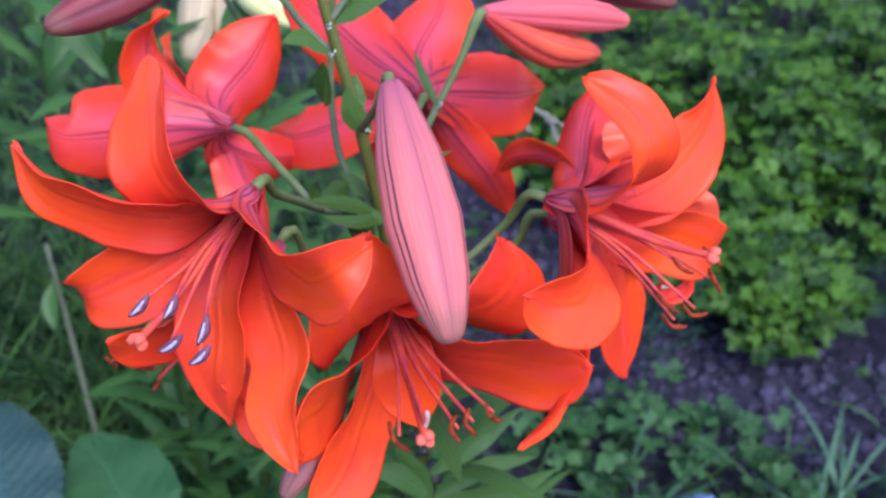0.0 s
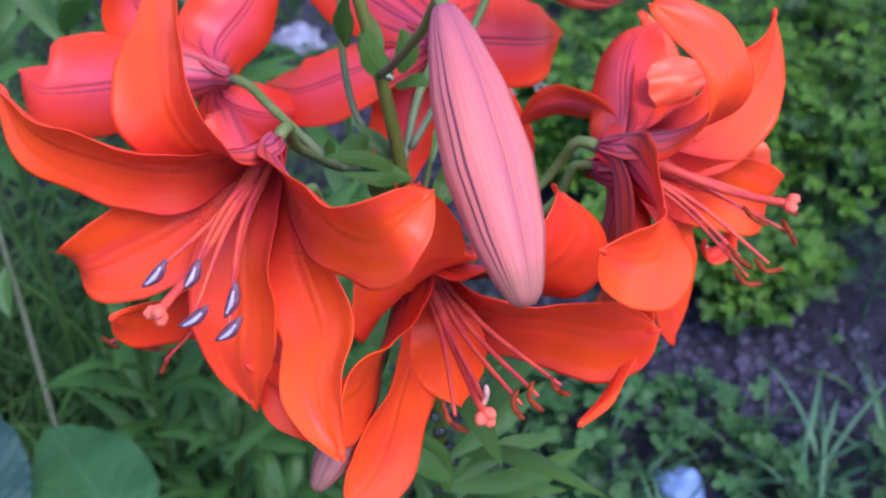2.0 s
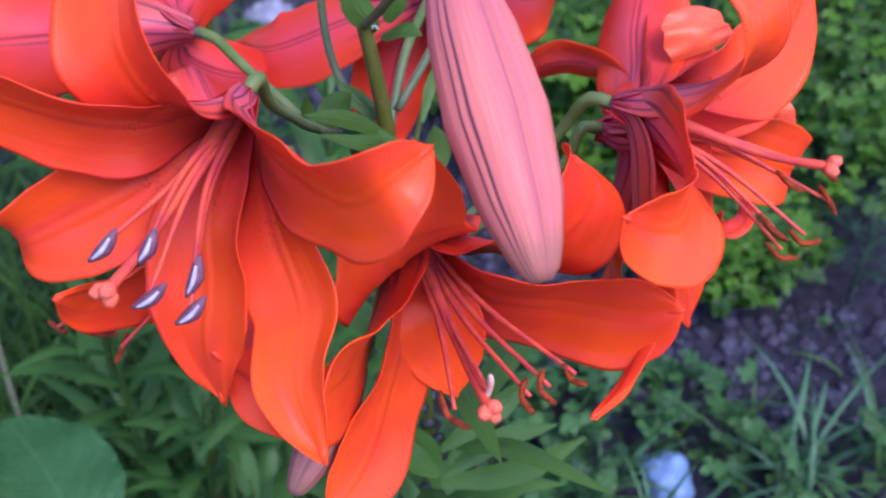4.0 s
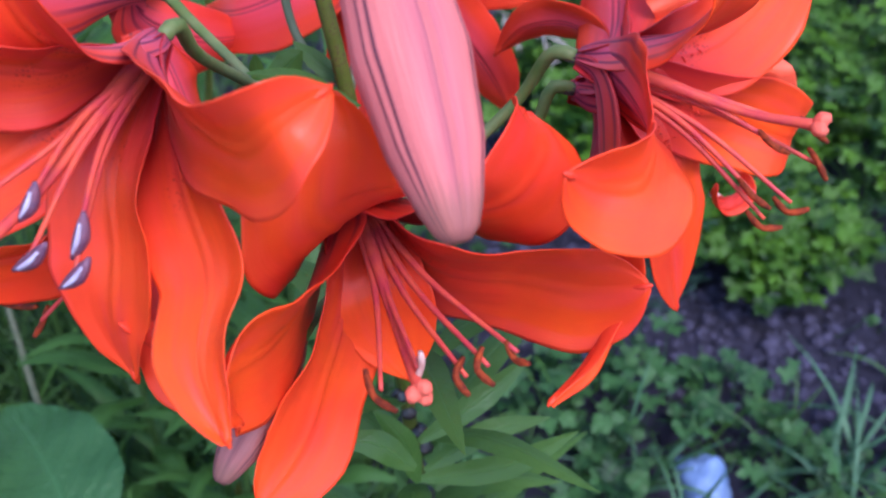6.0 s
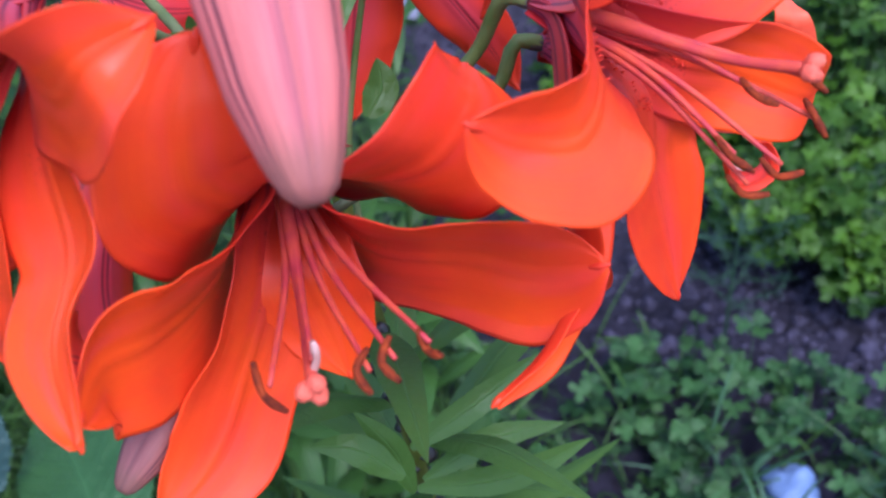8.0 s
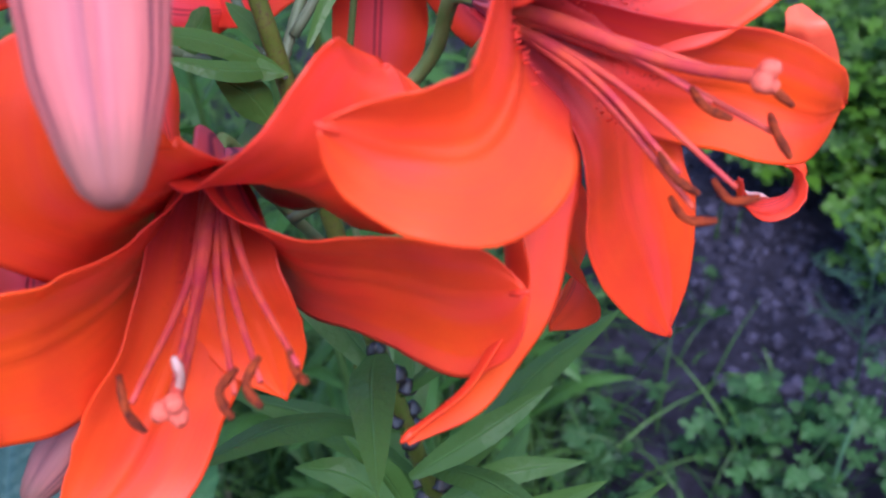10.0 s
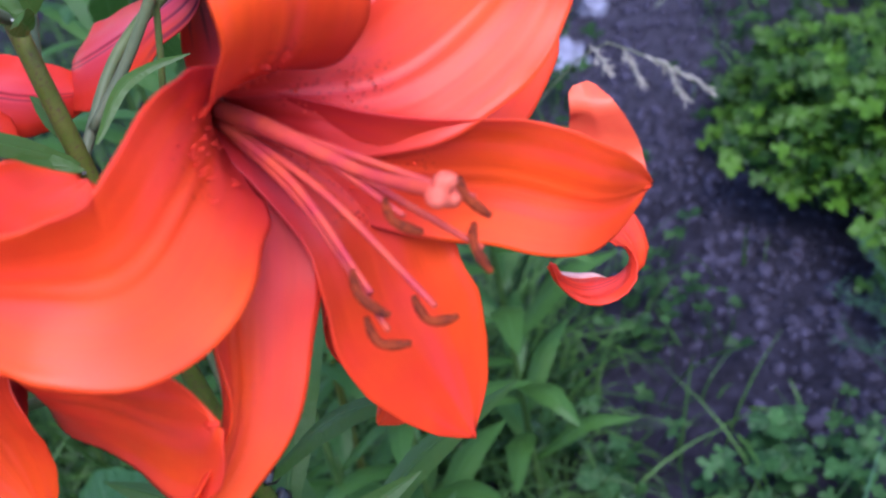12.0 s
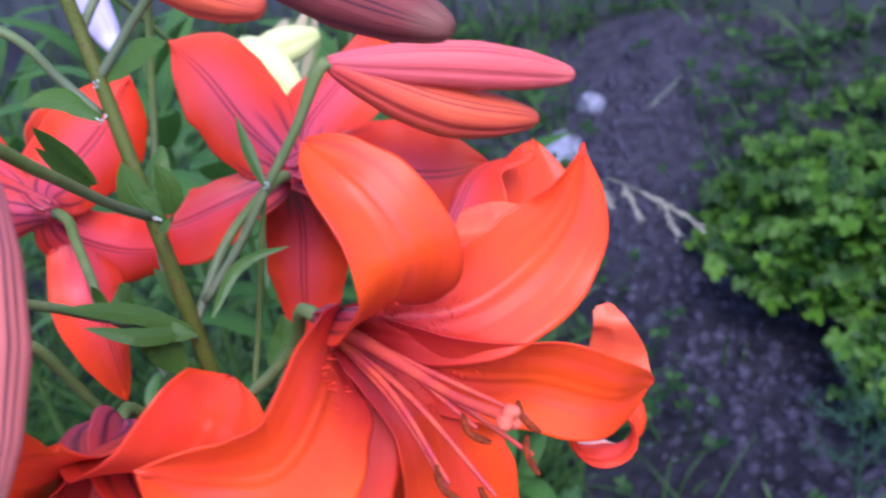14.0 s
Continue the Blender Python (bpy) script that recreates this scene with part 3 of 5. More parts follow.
BLUNT = ((0, 0.35, 0.7, 0.86, 0.95, 1), (0.9, 1.0, 0.92, 0.78, 0.55, 0.3))


TAPER = ((0, 0.3, 0.6, 0.85, 0.95, 1), (1.0, 0.92, 0.68, 0.46, 0.38, 0.2))


def folded_lobe(ob, points, width, side, outline=BLUNT):
    """A margin of a tepal that is folded back, as a small two-sided sheet."""
    sheet = blade([P(p) for p in points], width / 1000.0, unit(side), outline, 0.14, 8, 24, wave=0.08, seed=2.0)
    verts, faces, uvs, _ = sheet
    back = [v + unit(np.cross(unit(side), P(points[-1]) - P(points[0]))) * 0.0005 for v in verts]
    m = len(verts)
    both = faces + [tuple(m + k for k in reversed(f)) for f in faces]
    part("tepal_lobe", (list(verts) + back, both, [(0.5 + 0.4 * u, v) for u, v in uvs] * 2, None), M_LOBE, ob, "folded-back salmon lobe")


def margin_sheen(ob, points, width, roll, cup, side):
    """A pale tube added where sheen lies along a rolled tepal's margin."""
    base, axis = np.array(ob["base"]), np.array(ob["axis"])
    frames = tepal_frame(base, axis, [P(p) for p in points], width, roll, 60)
    line = [tepal_point(f, i / 59, side, cup, ()) for i, f in enumerate(frames)][45:59:2]
    part("margin", tube(line, [0.0002, 0.0007, 0.0009, 0.0007, 0.0002], 8, 40), M_MARGIN_SHEEN, ob, "painted sheen on a rolled margin")


def stamen(ob, tail, head, which):
    """A filament from the throat and the anther at its end, which swings on it."""
    base, axis = np.array(ob["base"]), np.array(ob["axis"])
    a, b = P(tail), P(head)
    mid = (a + b) / 2
    off = unit(mid - base - np.dot(mid - base, axis) * axis)
    root = base + axis * 0.005 + off * 0.002
    bend = root + (mid - root) * 0.5 - off * 0.003
    part("filament", tube([root, bend, mid], [0.0010, 0.0008, 0.0005], 8, 16), M_FILAMENT, ob)
    d = b - a
    bow = unit(np.cross(d, axis)) * (0.0024 if which == "d" or which == "c" else 0.0008)
    purple = which == "b"
    anther = part("anther", tube([a - d * 0.05, a + d * 0.2 + bow * 0.6, mid + bow, b - d * 0.2 + bow * 0.6, b + d * 0.05], [0.0004, 0.0013, 0.0017, 0.0013, 0.0004] if purple else [0.0005, 0.0008, 0.0007, 0.0009, 0.0005], 10, 16), M_ANTHER_PURPLE if purple else M_STYLE_PALE if which == "pale" else M_ANTHER_RUST, ob, "dark purple anther" if purple else "pale slender anther" if which == "pale" else "rust brown curled anther")
    if purple:
        toward = unit(axis + np.array((0, -0.5, 0.6))) * 0.0014
        part("pollen_slit", tube([a + d * 0.15 + bow * 0.5 + toward, mid + bow + toward * 1.1, b - d * 0.15 + bow * 0.5 + toward], [0.0003, 0.0006, 0.0003], 8, 10), M_POLLEN, ob)
    return anther


def pistil(ob, tip):
    base, axis = np.array(ob["base"]), np.array(ob["axis"])
    t = P(tip)
    root = base + axis * 0.004
    part("style", tube([root, root + (t - root) * 0.25, root + (t - root) * 0.7 + np.array((0, 0, -0.002)), t], [0.0018, 0.0016, 0.0010, 0.0013], 10, 24), M_FILAMENT, ob, "red-pink style")
    d = unit(t - root)
    s = unit(np.cross(d, (0, 0, 1)))
    lobes = []
    for k in range(3):
        a = 2 * math.pi * k / 3
        o = 0.0018 * (math.cos(a) * s + math.sin(a) * np.cross(d, s))
        lobes.append(tube([t - d * 0.001, t + d * 0.0008 + o, t + d * 0.002 + o * 1.3], [0.0012, 0.0020, 0.0009], 10, 8))
    part("stigma", join(*lobes), M_STIGMA, ob, "three-lobed salmon stigma")


flower_d = flower((33, 296, 752), (0.88, -0.47, -0.02), PEDICELS['d'], LABELS['d'])
tepal(flower_d, [(56, 284, 767), (63, 281, 781), (55, 285, 793), (41, 292, 801)], 24.8, roll=(-5, -13, -15), cup=0.12, ruffle=1.0, outline=CLAW)
tepal(flower_d, [(65, 303, 750), (80, 315, 755), (89, 324, 764), (92, 333, 778)], 29.1, roll=(-22, -38, -26), cup=0.06, ruffle=1.0)
tepal(flower_d, [(63, 298, 736), (81, 310, 725), (98, 317, 714), (106, 334, 705)], 27.8, roll=(16, 20, -5), cup=0.12, ruffle=0.5)
tepal(flower_d, [(57, 294, 730), (60, 293, 708), (65, 294, 687), (69, 295, 668)], 32.8, roll=(-3, 3, 6), cup=0.1, ruffle=0.4)
tepal(flower_d, [(39, 273, 726), (40, 258, 708), (35, 247, 701), (24, 234, 697)], 28.0, roll=(6, -5, -16), cup=0.3, ruffle=1.0, outline=POINTED)
tepal(flower_d, [(45, 263, 754), (41, 247, 751), (31, 239, 756), (22, 232, 765)], 28.8, roll=(0, 25, -6), cup=0.15, ruffle=1.0, outline=CLAW)
folded_lobe(flower_d, [(98, 330, 707), (97, 333, 718), (96, 332, 726), (94, 335, 730)], 17.5, (0.88, 0.10, -0.42), TAPER)
stamen(flower_d, (73, 273, 746), (79, 269, 743), 'd')
stamen(flower_d, (84, 278, 746), (89, 273, 743), 'd')
stamen(flower_d, (86, 274, 740), (89, 268, 736), 'd')
stamen(flower_d, (68, 265, 738), (74, 260, 734), 'd')
stamen(flower_d, (70, 261, 732), (77, 258, 730), 'd')
stamen(flower_d, (77, 265, 733), (84, 262, 732), 'd')
pistil(flower_d, (84, 268, 751))
flower_c = flower((-23, 283, 724), (0.24, -0.96, -0.1), PEDICELS['c'], LABELS['c'])
tepal(flower_c, [(-25, 252, 735), (-28, 242, 747), (-26, 242, 761), (-23, 248, 774)], 38.0, roll=(13, 17, 13), cup=0.1, ruffle=1.0, outline=CUPPED)
tepal(flower_c, [(1, 260, 734), (15, 254, 743), (21, 259, 751), (19, 275, 750)], 33.4, roll=(16, 14, -24), cup=0.1, ruffle=1.0, outline=CUPPED)
tepal(flower_c, [(-1, 260, 716), (18, 256, 716), (33, 252, 716), (46, 247, 722)], 39.0, roll=(17, 15, -16), cup=0.1, ruffle=1.0, outline=CUPPED)
tepal(flower_c, [(-16, 260, 711), (-13, 259, 699), (-11, 258, 691), (-9, 256, 682)], 24, roll=(0, 0), cup=0.12, ruffle=0.4)
tepal(flower_c, [(-24, 258, 707), (-29, 245, 694), (-35, 233, 683), (-44, 220, 677)], 31.3, roll=(-23, -23, 8), cup=0.12, ruffle=1.0, outline=CLAW)
tepal(flower_c, [(-32, 249, 717), (-39, 231, 719), (-45, 219, 724), (-45, 207, 723)], 38.0, roll=(-24, -12, 12), cup=0.12, ruffle=0.35, outline=CLAW)
stamen(flower_c, (-17, 220, 724), (-11, 213, 720), 'c')
stamen(flower_c, (-7, 219, 722), (-6, 220, 729), 'pale')
stamen(flower_c, (3, 222, 725), (4, 215, 722), 'c')
stamen(flower_c, (7, 223, 727), (9, 216, 724), 'c')
stamen(flower_c, (12, 224, 728), (16, 219, 727), 'c')
pistil(flower_c, (-6, 215, 723))
flower_b = flower((-61, 274, 770), (-0.37, -0.92, -0.14), PEDICELS['b'], LABELS['b'])
tepal(flower_b, [(-85, 257, 773), (-103, 253, 780), (-117, 255, 786), (-126, 262, 795)], 25.6, roll=(3, 4, -14), cup=0.2, ruffle=1.0)
tepal(flower_b, [(-77, 256, 779), (-84, 256, 792), (-86, 267, 804), (-89, 283, 812)], 25.9, roll=(-3, 3, 14), cup=0.2, ruffle=1.0)
tepal(flower_b, [(-50, 239, 774), (-36, 221, 779), (-29, 217, 787), (-21, 225, 789)], 28.7, roll=(-6, -4, -7), cup=0.15, ruffle=1.0)
tepal(flower_b, [(-54, 244, 754), (-48, 229, 742), (-49, 215, 733), (-43, 202, 723)], 25.0, roll=(6, -13, -33), cup=0.15, ruffle=1.0)
tepal(flower_b, [(-70, 250, 753), (-70, 241, 738), (-71, 235, 724), (-68, 230, 711)], 29.0, roll=(5, 7, 4), cup=0.15, ruffle=1.0)
tepal(flower_b, [(-85, 258, 756), (-101, 256, 747), (-114, 257, 740), (-122, 267, 737)], 26.7, roll=(5, 8, 11), cup=0.15, ruffle=1.0)
stamen(flower_b, (-91, 228, 759), (-85, 229, 766), 'b')
stamen(flower_b, (-81, 227, 759), (-77, 229, 766), 'b')
stamen(flower_b, (-71, 222, 754), (-68, 225, 762), 'b')
stamen(flower_b, (-82, 221, 752), (-75, 221, 758), 'b')
stamen(flower_b, (-73, 218, 750), (-67, 219, 756), 'b')
pistil(flower_b, (-86, 218, 759))
flower_h = flower((-58, 292, 735), (-0.5, -0.8, -0.4), PEDICELS['h'], LABELS['h'])
tepal(flower_h, [(-85, 270, 721), (-100, 259, 721), (-107, 246, 731)], 27.2, roll=(11, 20, 25), cup=0.2, ruffle=1.0)
tepal(flower_h, [(-59, 258, 711), (-55, 241, 702), (-58, 234, 711), (-69, 232, 726)], 24.2, roll=(16, 29, 31), cup=0.2, ruffle=1.0)
stamen(flower_h, (-117, 264, 706), (-112, 260, 706), 'h')
stamen(flower_h, (-108, 262, 704), (-99, 259, 706), 'h')
stamen(flower_h, (-97, 261, 704), (-99, 254, 701), 'h')
flower_a = flower((-86, 363, 736), (-0.9, 0.36, 0.1), PEDICELS['a'], LABELS['a'])
tepal(flower_a, [(-111, 371, 749), (-118, 373, 761), (-116, 373, 772), (-106, 370, 782)], 23.7, roll=(0, 0, -1), cup=0.2, ruffle=1.0)
tepal(flower_a, [(-92, 381, 740), (-82, 393, 749), (-73, 406, 763)], 34.4, roll=(-28, -42, -31), cup=0.2, ruffle=1.0)
tepal(flower_a, [(-115, 355, 740), (-132, 344, 744), (-145, 340, 746), (-153, 349, 748)], 35.9, roll=(14, 24, 25), cup=0.2, ruffle=1.0)
tepal(flower_a, [(-109, 388, 735), (-121, 417, 732), (-130, 449, 731)], 24, roll=(0, 0), cup=0.2, ruffle=1.0)
tepal(flower_a, [(-92, 372, 722), (-79, 381, 709), (-62, 397, 701)], 24.2, roll=(0, 0, 2), cup=0.2, ruffle=1.0)
tepal(flower_a, [(-91, 374, 719), (-82, 361, 705), (-77, 355, 686), (-78, 353, 665)], 26, roll=(0, 0), cup=0.2, ruffle=1.0)
flower_e = flower((-11, 381, 740), (0.0, 0.9, -0.4), PEDICELS['e'], LABELS['e'])
tepal(flower_e, [(-35, 408, 744), (-55, 425, 754), (-76, 442, 760)], 36.8, roll=(3, 5, 4), cup=0.1, ruffle=1.0)
tepal(flower_e, [(11, 402, 729), (30, 412, 723), (42, 428, 718)], 37.0, roll=(-3, -7, -11), cup=0.1, ruffle=1.0)
tepal(flower_e, [(-14, 413, 742), (-6, 433, 750), (-1, 457, 759)], 35.8, roll=(-3, -7, -11), cup=0.1, ruffle=1.0)
tepal(flower_e, [(-41, 393, 722), (-66, 396, 710), (-80, 414, 703)], 30.7, roll=(27, 37, 31), cup=0.1, ruffle=1.0)
tepal(flower_e, [(-19, 400, 709), (-24, 400, 683), (-28, 399, 656)], 30.4, roll=(-9, -13, -4), cup=0.1, ruffle=1.0)
tepal(flower_e, [(3, 393, 712), (17, 394, 691), (29, 396, 668)], 23.0, roll=(10, 17, 16), cup=0.1, ruffle=1.0)
flower_g = flower((35, 312, 733), (0.75, 0.2, -0.2), PEDICELS['g'], LABELS['g'])
tepal(flower_g, [(48, 338, 730), (39, 357, 728), (27, 368, 720), (19, 375, 706)], 14.5, roll=(-18, -37, -37), cup=0.15, ruffle=1.0)
tepal(flower_g, [(49, 335, 737), (52, 353, 744), (57, 365, 752), (71, 373, 753)], 32.0, roll=(19, 32, 34), cup=0.15, ruffle=1.0)
tepal(flower_g, [(51, 322, 738), (62, 329, 740), (72, 335, 745)], 26.0, roll=(20, 30, 30), cup=0.1, ruffle=0.3, outline=BROAD)
folded_lobe(flower_g, [(69, 334, 745), (67, 336, 750), (65, 344, 755)], 22, (0.97, 0.15, 0.0))
tepal(flower_g, [(79, 345, 692), (93, 351, 684), (99, 348, 677), (97, 341, 674), (90, 335, 675), (85, 329, 683), (84, 327, 689)], 15.5, roll=(0, 0), cup=0.05, ruffle=0.1)
tepal(flower_g, [(41, 307, 696), (47, 311, 672), (39, 312, 652)], 27.9, roll=(17, 17, -13), cup=0.15, ruffle=1.0)
tepal(flower_g, [(55, 338, 727), (64, 359, 728), (67, 378, 736), (66, 395, 745)], 43.1, roll=(-29, -50, -57), cup=0.15, ruffle=1.0)
margin_sheen(flower_g, [(79, 345, 692), (93, 351, 684), (99, 348, 677), (97, 341, 674), (90, 335, 675), (85, 329, 683), (84, 327, 689)], 15.5, (0, 0), 0.05, 1.0)

for ob in (flower_a, flower_b, flower_c, flower_d, flower_e, flower_g, flower_h):
    bloom(ob)


def bud(base, tip, width, pedicel, label, bulge=0.55, sag=(0, 0, 0), turn=0.0, parent=None, material=None):
    """A closed bud: three broad ribs with grooves between them."""
    a, b = P(base), P(tip)
    mid = (a + b) / 2 + P(sag)
    rows, sides = 40, 48
    c = spline([a, mid, b], rows)
    tan = np.gradient(c, axis=0)
    side = unit(np.cross(tan[0], (0.2, 1.0, 0.1)))
    verts, uvs, faces = [], [], []
    prof = ((0, 0.04, 0.12, 0.3, bulge, 0.78, 0.92, 0.98, 1), (0.26, 0.4, 0.58, 0.86, 1.0, 0.82, 0.54, 0.36, 0.20))
    for i in range(rows):
        u = i / (rows - 1)
        t = unit(tan[i])
        side = unit(side - np.dot(side, t) * t)
        up = np.cross(t, side)
        r = width / 2000.0 * np.interp(u, prof[0], prof[1])
        for k in range(sides):
            f = k / sides
            ph = abs((f * 3) % 1.0 - 0.5) * 2.0
            dent = 0.10 * math.exp(-((1 - ph) / 0.12) ** 2) + 0.05 * math.exp(-((ph - 0.10) / 0.08) ** 2)
            rr = r * (1.0 - dent + 0.03 * math.cos(2 * math.pi * 3 * (f - 0.5)))
            g = 2 * math.pi * (f + turn)
            verts.append(c[i] + rr * (math.cos(g) * side + math.sin(g) * up))
            uvs.append((u, f))
    for i in range(rows - 1):
        for k in range(sides):
            p, q = i * sides + k, i * sides + (k + 1) % sides
            faces.append((p, q, q + sides, p + sides))
    faces.append(tuple(range(sides - 1, -1, -1)))
    faces.append(tuple((rows - 1) * sides + k for k in range(sides)))
    ob = part("bud", (verts, faces, uvs, None), material or M_BUD, parent or lily, label)
    stalk = [P(p) for p in pedicel] + [a - unit(mid - a) * 0.0016, a + unit(mid - a) * 0.002]
    part("pedicel", tube(stalk, [0.0014, 0.0014, 0.0015, 0.0017], 10, 24), M_PEDICEL, ob, "green bud stalk")
    return ob


bud((-17, 266, 814), (1, 210, 767), 22, [(-33, 338, 752), (-28, 316, 770), (-21, 288, 796)], "long closed pink lily bud with dark seams", turn=0.1)
bud((-88, 338, 815), (-125, 301, 811), 16, [(-44, 346, 780), (-53, 346, 791), (-62, 344, 805)], "closed dark red-pink lily bud", material=M_DARK_BUD)
bud((10, 338, 828), (70, 312, 817), 17, [(-44, 349, 789), (-26, 357, 809)], "closed brown-pink lily bud", material=M_DARK_BUD)
bud((-35, 254, 699), (-53, 224, 682), 12.5, [(-18, 325, 660), (-30, 290, 680)], "small closed dusty pink lily bud", material=M_DUSTY_BUD)
bud((-42, 379, 812), (1, 368, 801), 18, [(-48, 354, 801), (-44, 364, 810)], "closed orange-red lily bud", material=M_OUTER_BUD)
bud((12, 378, 780), (75, 422, 754), 15, [(-23, 336, 724), (-14, 346, 736), (-5, 356, 751), (4, 367, 766)], "half-open pink lily bud splitting apart", sag=(2, -3, 3), turn=0.2, material=M_PINK_BUD)
bud((13, 378, 779), (63, 417, 741), 17, [(-5, 356, 751), (4, 367, 766)], "orange lower tepals of a splitting lily bud", sag=(0, -3, -3), turn=0.55, material=M_OUTER_BUD)


# ---- leaves of the lily ----
rng = random.Random(11)


def lily_leaf(parent, points, width, side=None, material=None):
    pts = [np.asarray(p, float) for p in points]
    s = side if side is not None else np.cross(pts[-1] - pts[0], (0, 0, 1.0))
    return part("leaf", blade(pts, width, unit(s), LANCE, 0.25, 3, 14, wave=0.05, seed=rng.uniform(0, 6)), material or M_LILYLEAF, parent)


def LEAF_SIDE(a, b):
    return np.cross(P(b) - P(a), (0.1, -0.8, 1.0))


lily_leaf(lily, [P(p) for p in [(-43, 350, 789), (-32, 352, 796), (-21, 352, 799)]], 0.009, LEAF_SIDE((-43, 350, 789), (-21, 352, 799)))
lily_leaf(lily, [P(p) for p in [(-43, 344, 780), (-51, 341, 788), (-58, 333, 790)]], 0.007, LEAF_SIDE((-43, 344, 780), (-58, 333, 790)))
lily_leaf(lily, [P(p) for p in [(-43, 332, 766), (-44, 324, 780), (-42, 315, 793)]], 0.006, LEAF_SIDE((-43, 332, 766), (-42, 315, 793)))
lily_leaf(lily, [P(p) for p in [(-44, 331, 766), (-42, 319, 780), (-41, 312, 789)]], 0.0045, LEAF_SIDE((-44, 331, 766), (-41, 312, 789)))
lily_leaf(lily, [P(p) for p in [(-36, 341, 754), (-36, 351, 760), (-36, 358, 764)]], 0.009, LEAF_SIDE((-36, 341, 754), (-36, 358, 764)))
lily_leaf(lily, [P(p) for p in [(-25, 329, 719), (-37, 319, 732), (-50, 308, 741)]], 0.006, LEAF_SIDE((-25, 329, 719), (-50, 308, 741)))
lily_leaf(lily, [P(p) for p in [(-25, 329, 719), (-33, 316, 726), (-46, 310, 733)]], 0.0055, LEAF_SIDE((-25, 329, 719), (-46, 310, 733)))
lily_leaf(lily, [P(p) for p in [(-5, 355, 752), (-10, 360, 761), (-14, 365, 770)]], 0.0035, LEAF_SIDE((-5, 355, 752), (-14, 365, 770)))
lily_leaf(lily, [P(p) for p in [(-28, 323, 707), (-32, 322, 716), (-38, 319, 723)]], 0.01, LEAF_SIDE((-28, 323, 707), (-38, 319, 723)))
lily_leaf(lily, [P(p) for p in [(-13, 344, 693), (-9, 350, 699), (-10, 354, 706)]], 0.01, LEAF_SIDE((-13, 344, 693), (-10, 354, 706)))
lily_leaf(lily, [P(p) for p in [(-26, 326, 709), (-38, 325, 696), (-48, 324, 681)]], 0.012, LEAF_SIDE((-26, 326, 709), (-48, 324, 681)))
lily_leaf(lily, [P(p) for p in [(-47, 323, 726), (-43, 325, 731), (-37, 324, 738)]], 0.009, LEAF_SIDE((-47, 323, 726), (-37, 324, 738)))
lily_leaf(lily, [P(p) for p in [(-49, 324, 726), (-50, 325, 731), (-50, 324, 737)]], 0.004, LEAF_SIDE((-49, 324, 726), (-50, 324, 737)))
lily_leaf(lily, [P(p) for p in [(-45, 323, 724), (-34, 322, 724), (-22, 326, 719)]], 0.008, LEAF_SIDE((-45, 323, 724), (-22, 326, 719)))
lily_leaf(lily, [P(p) for p in [(-28, 335, 721), (-35, 339, 726), (-42, 343, 730)]], 0.006, LEAF_SIDE((-28, 335, 721), (-42, 343, 730)))
lily_leaf(lily, [P(p) for p in [(-29, 337, 751), (-35, 336, 760), (-37, 338, 770)]], 0.009, LEAF_SIDE((-29, 337, 751), (-37, 338, 770)))
lily_leaf(lily, [P(p) for p in [(-26, 336, 754), (-24, 336, 762), (-26, 337, 770)]], 0.008, LEAF_SIDE((-26, 336, 754), (-26, 337, 770)))
lily_leaf(lily, [P(p) for p in [(-28, 336, 750), (-22, 326, 758), (-17, 320, 759)]], 0.007, LEAF_SIDE((-28, 336, 750), (-17, 320, 759)))
lily_leaf(lily, [P(p) for p in [(-16, 326, 726), (-12, 338, 734), (-8, 344, 735), (1, 350, 735)]], 0.0038, LEAF_SIDE((-21, 330, 724), (0, 338, 744)))
lily_leaf(lily, [P(p) for p in [(-7, 314, 564), (25, 314, 571), (51, 320, 583)]], 0.01, LEAF_SIDE((-7, 314, 564), (51, 320, 583)))
lily_leaf(lily, [P(p) for p in [(-7, 310, 590), (15, 320, 601), (34, 337, 605)]], 0.009, LEAF_SIDE((-7, 310, 590), (34, 337, 605)))
lily_leaf(lily, [P(p) for p in [(-5, 316, 566), (17, 325, 576), (43, 336, 572)]], 0.009, LEAF_SIDE((-5, 316, 566), (43, 336, 572)))
lily_leaf(lily, [P(p) for p in [(-8, 298, 591), (-22, 297, 606), (-36, 297, 607)]], 0.01, LEAF_SIDE((-8, 298, 591), (-36, 297, 607)))
lily_leaf(lily, [P(p) for p in [(-7, 307, 571), (-12, 304, 598), (-22, 304, 615)]], 0.009, LEAF_SIDE((-7, 307, 571), (-22, 304, 615)))

stem_curve = spline([P(p) for p in STEM], 120)
M_BULBIL = simple("bulbil", (0.008, 0.006, 0.007), (0.03, 0.02, 0.02), 0.3, 300.0)
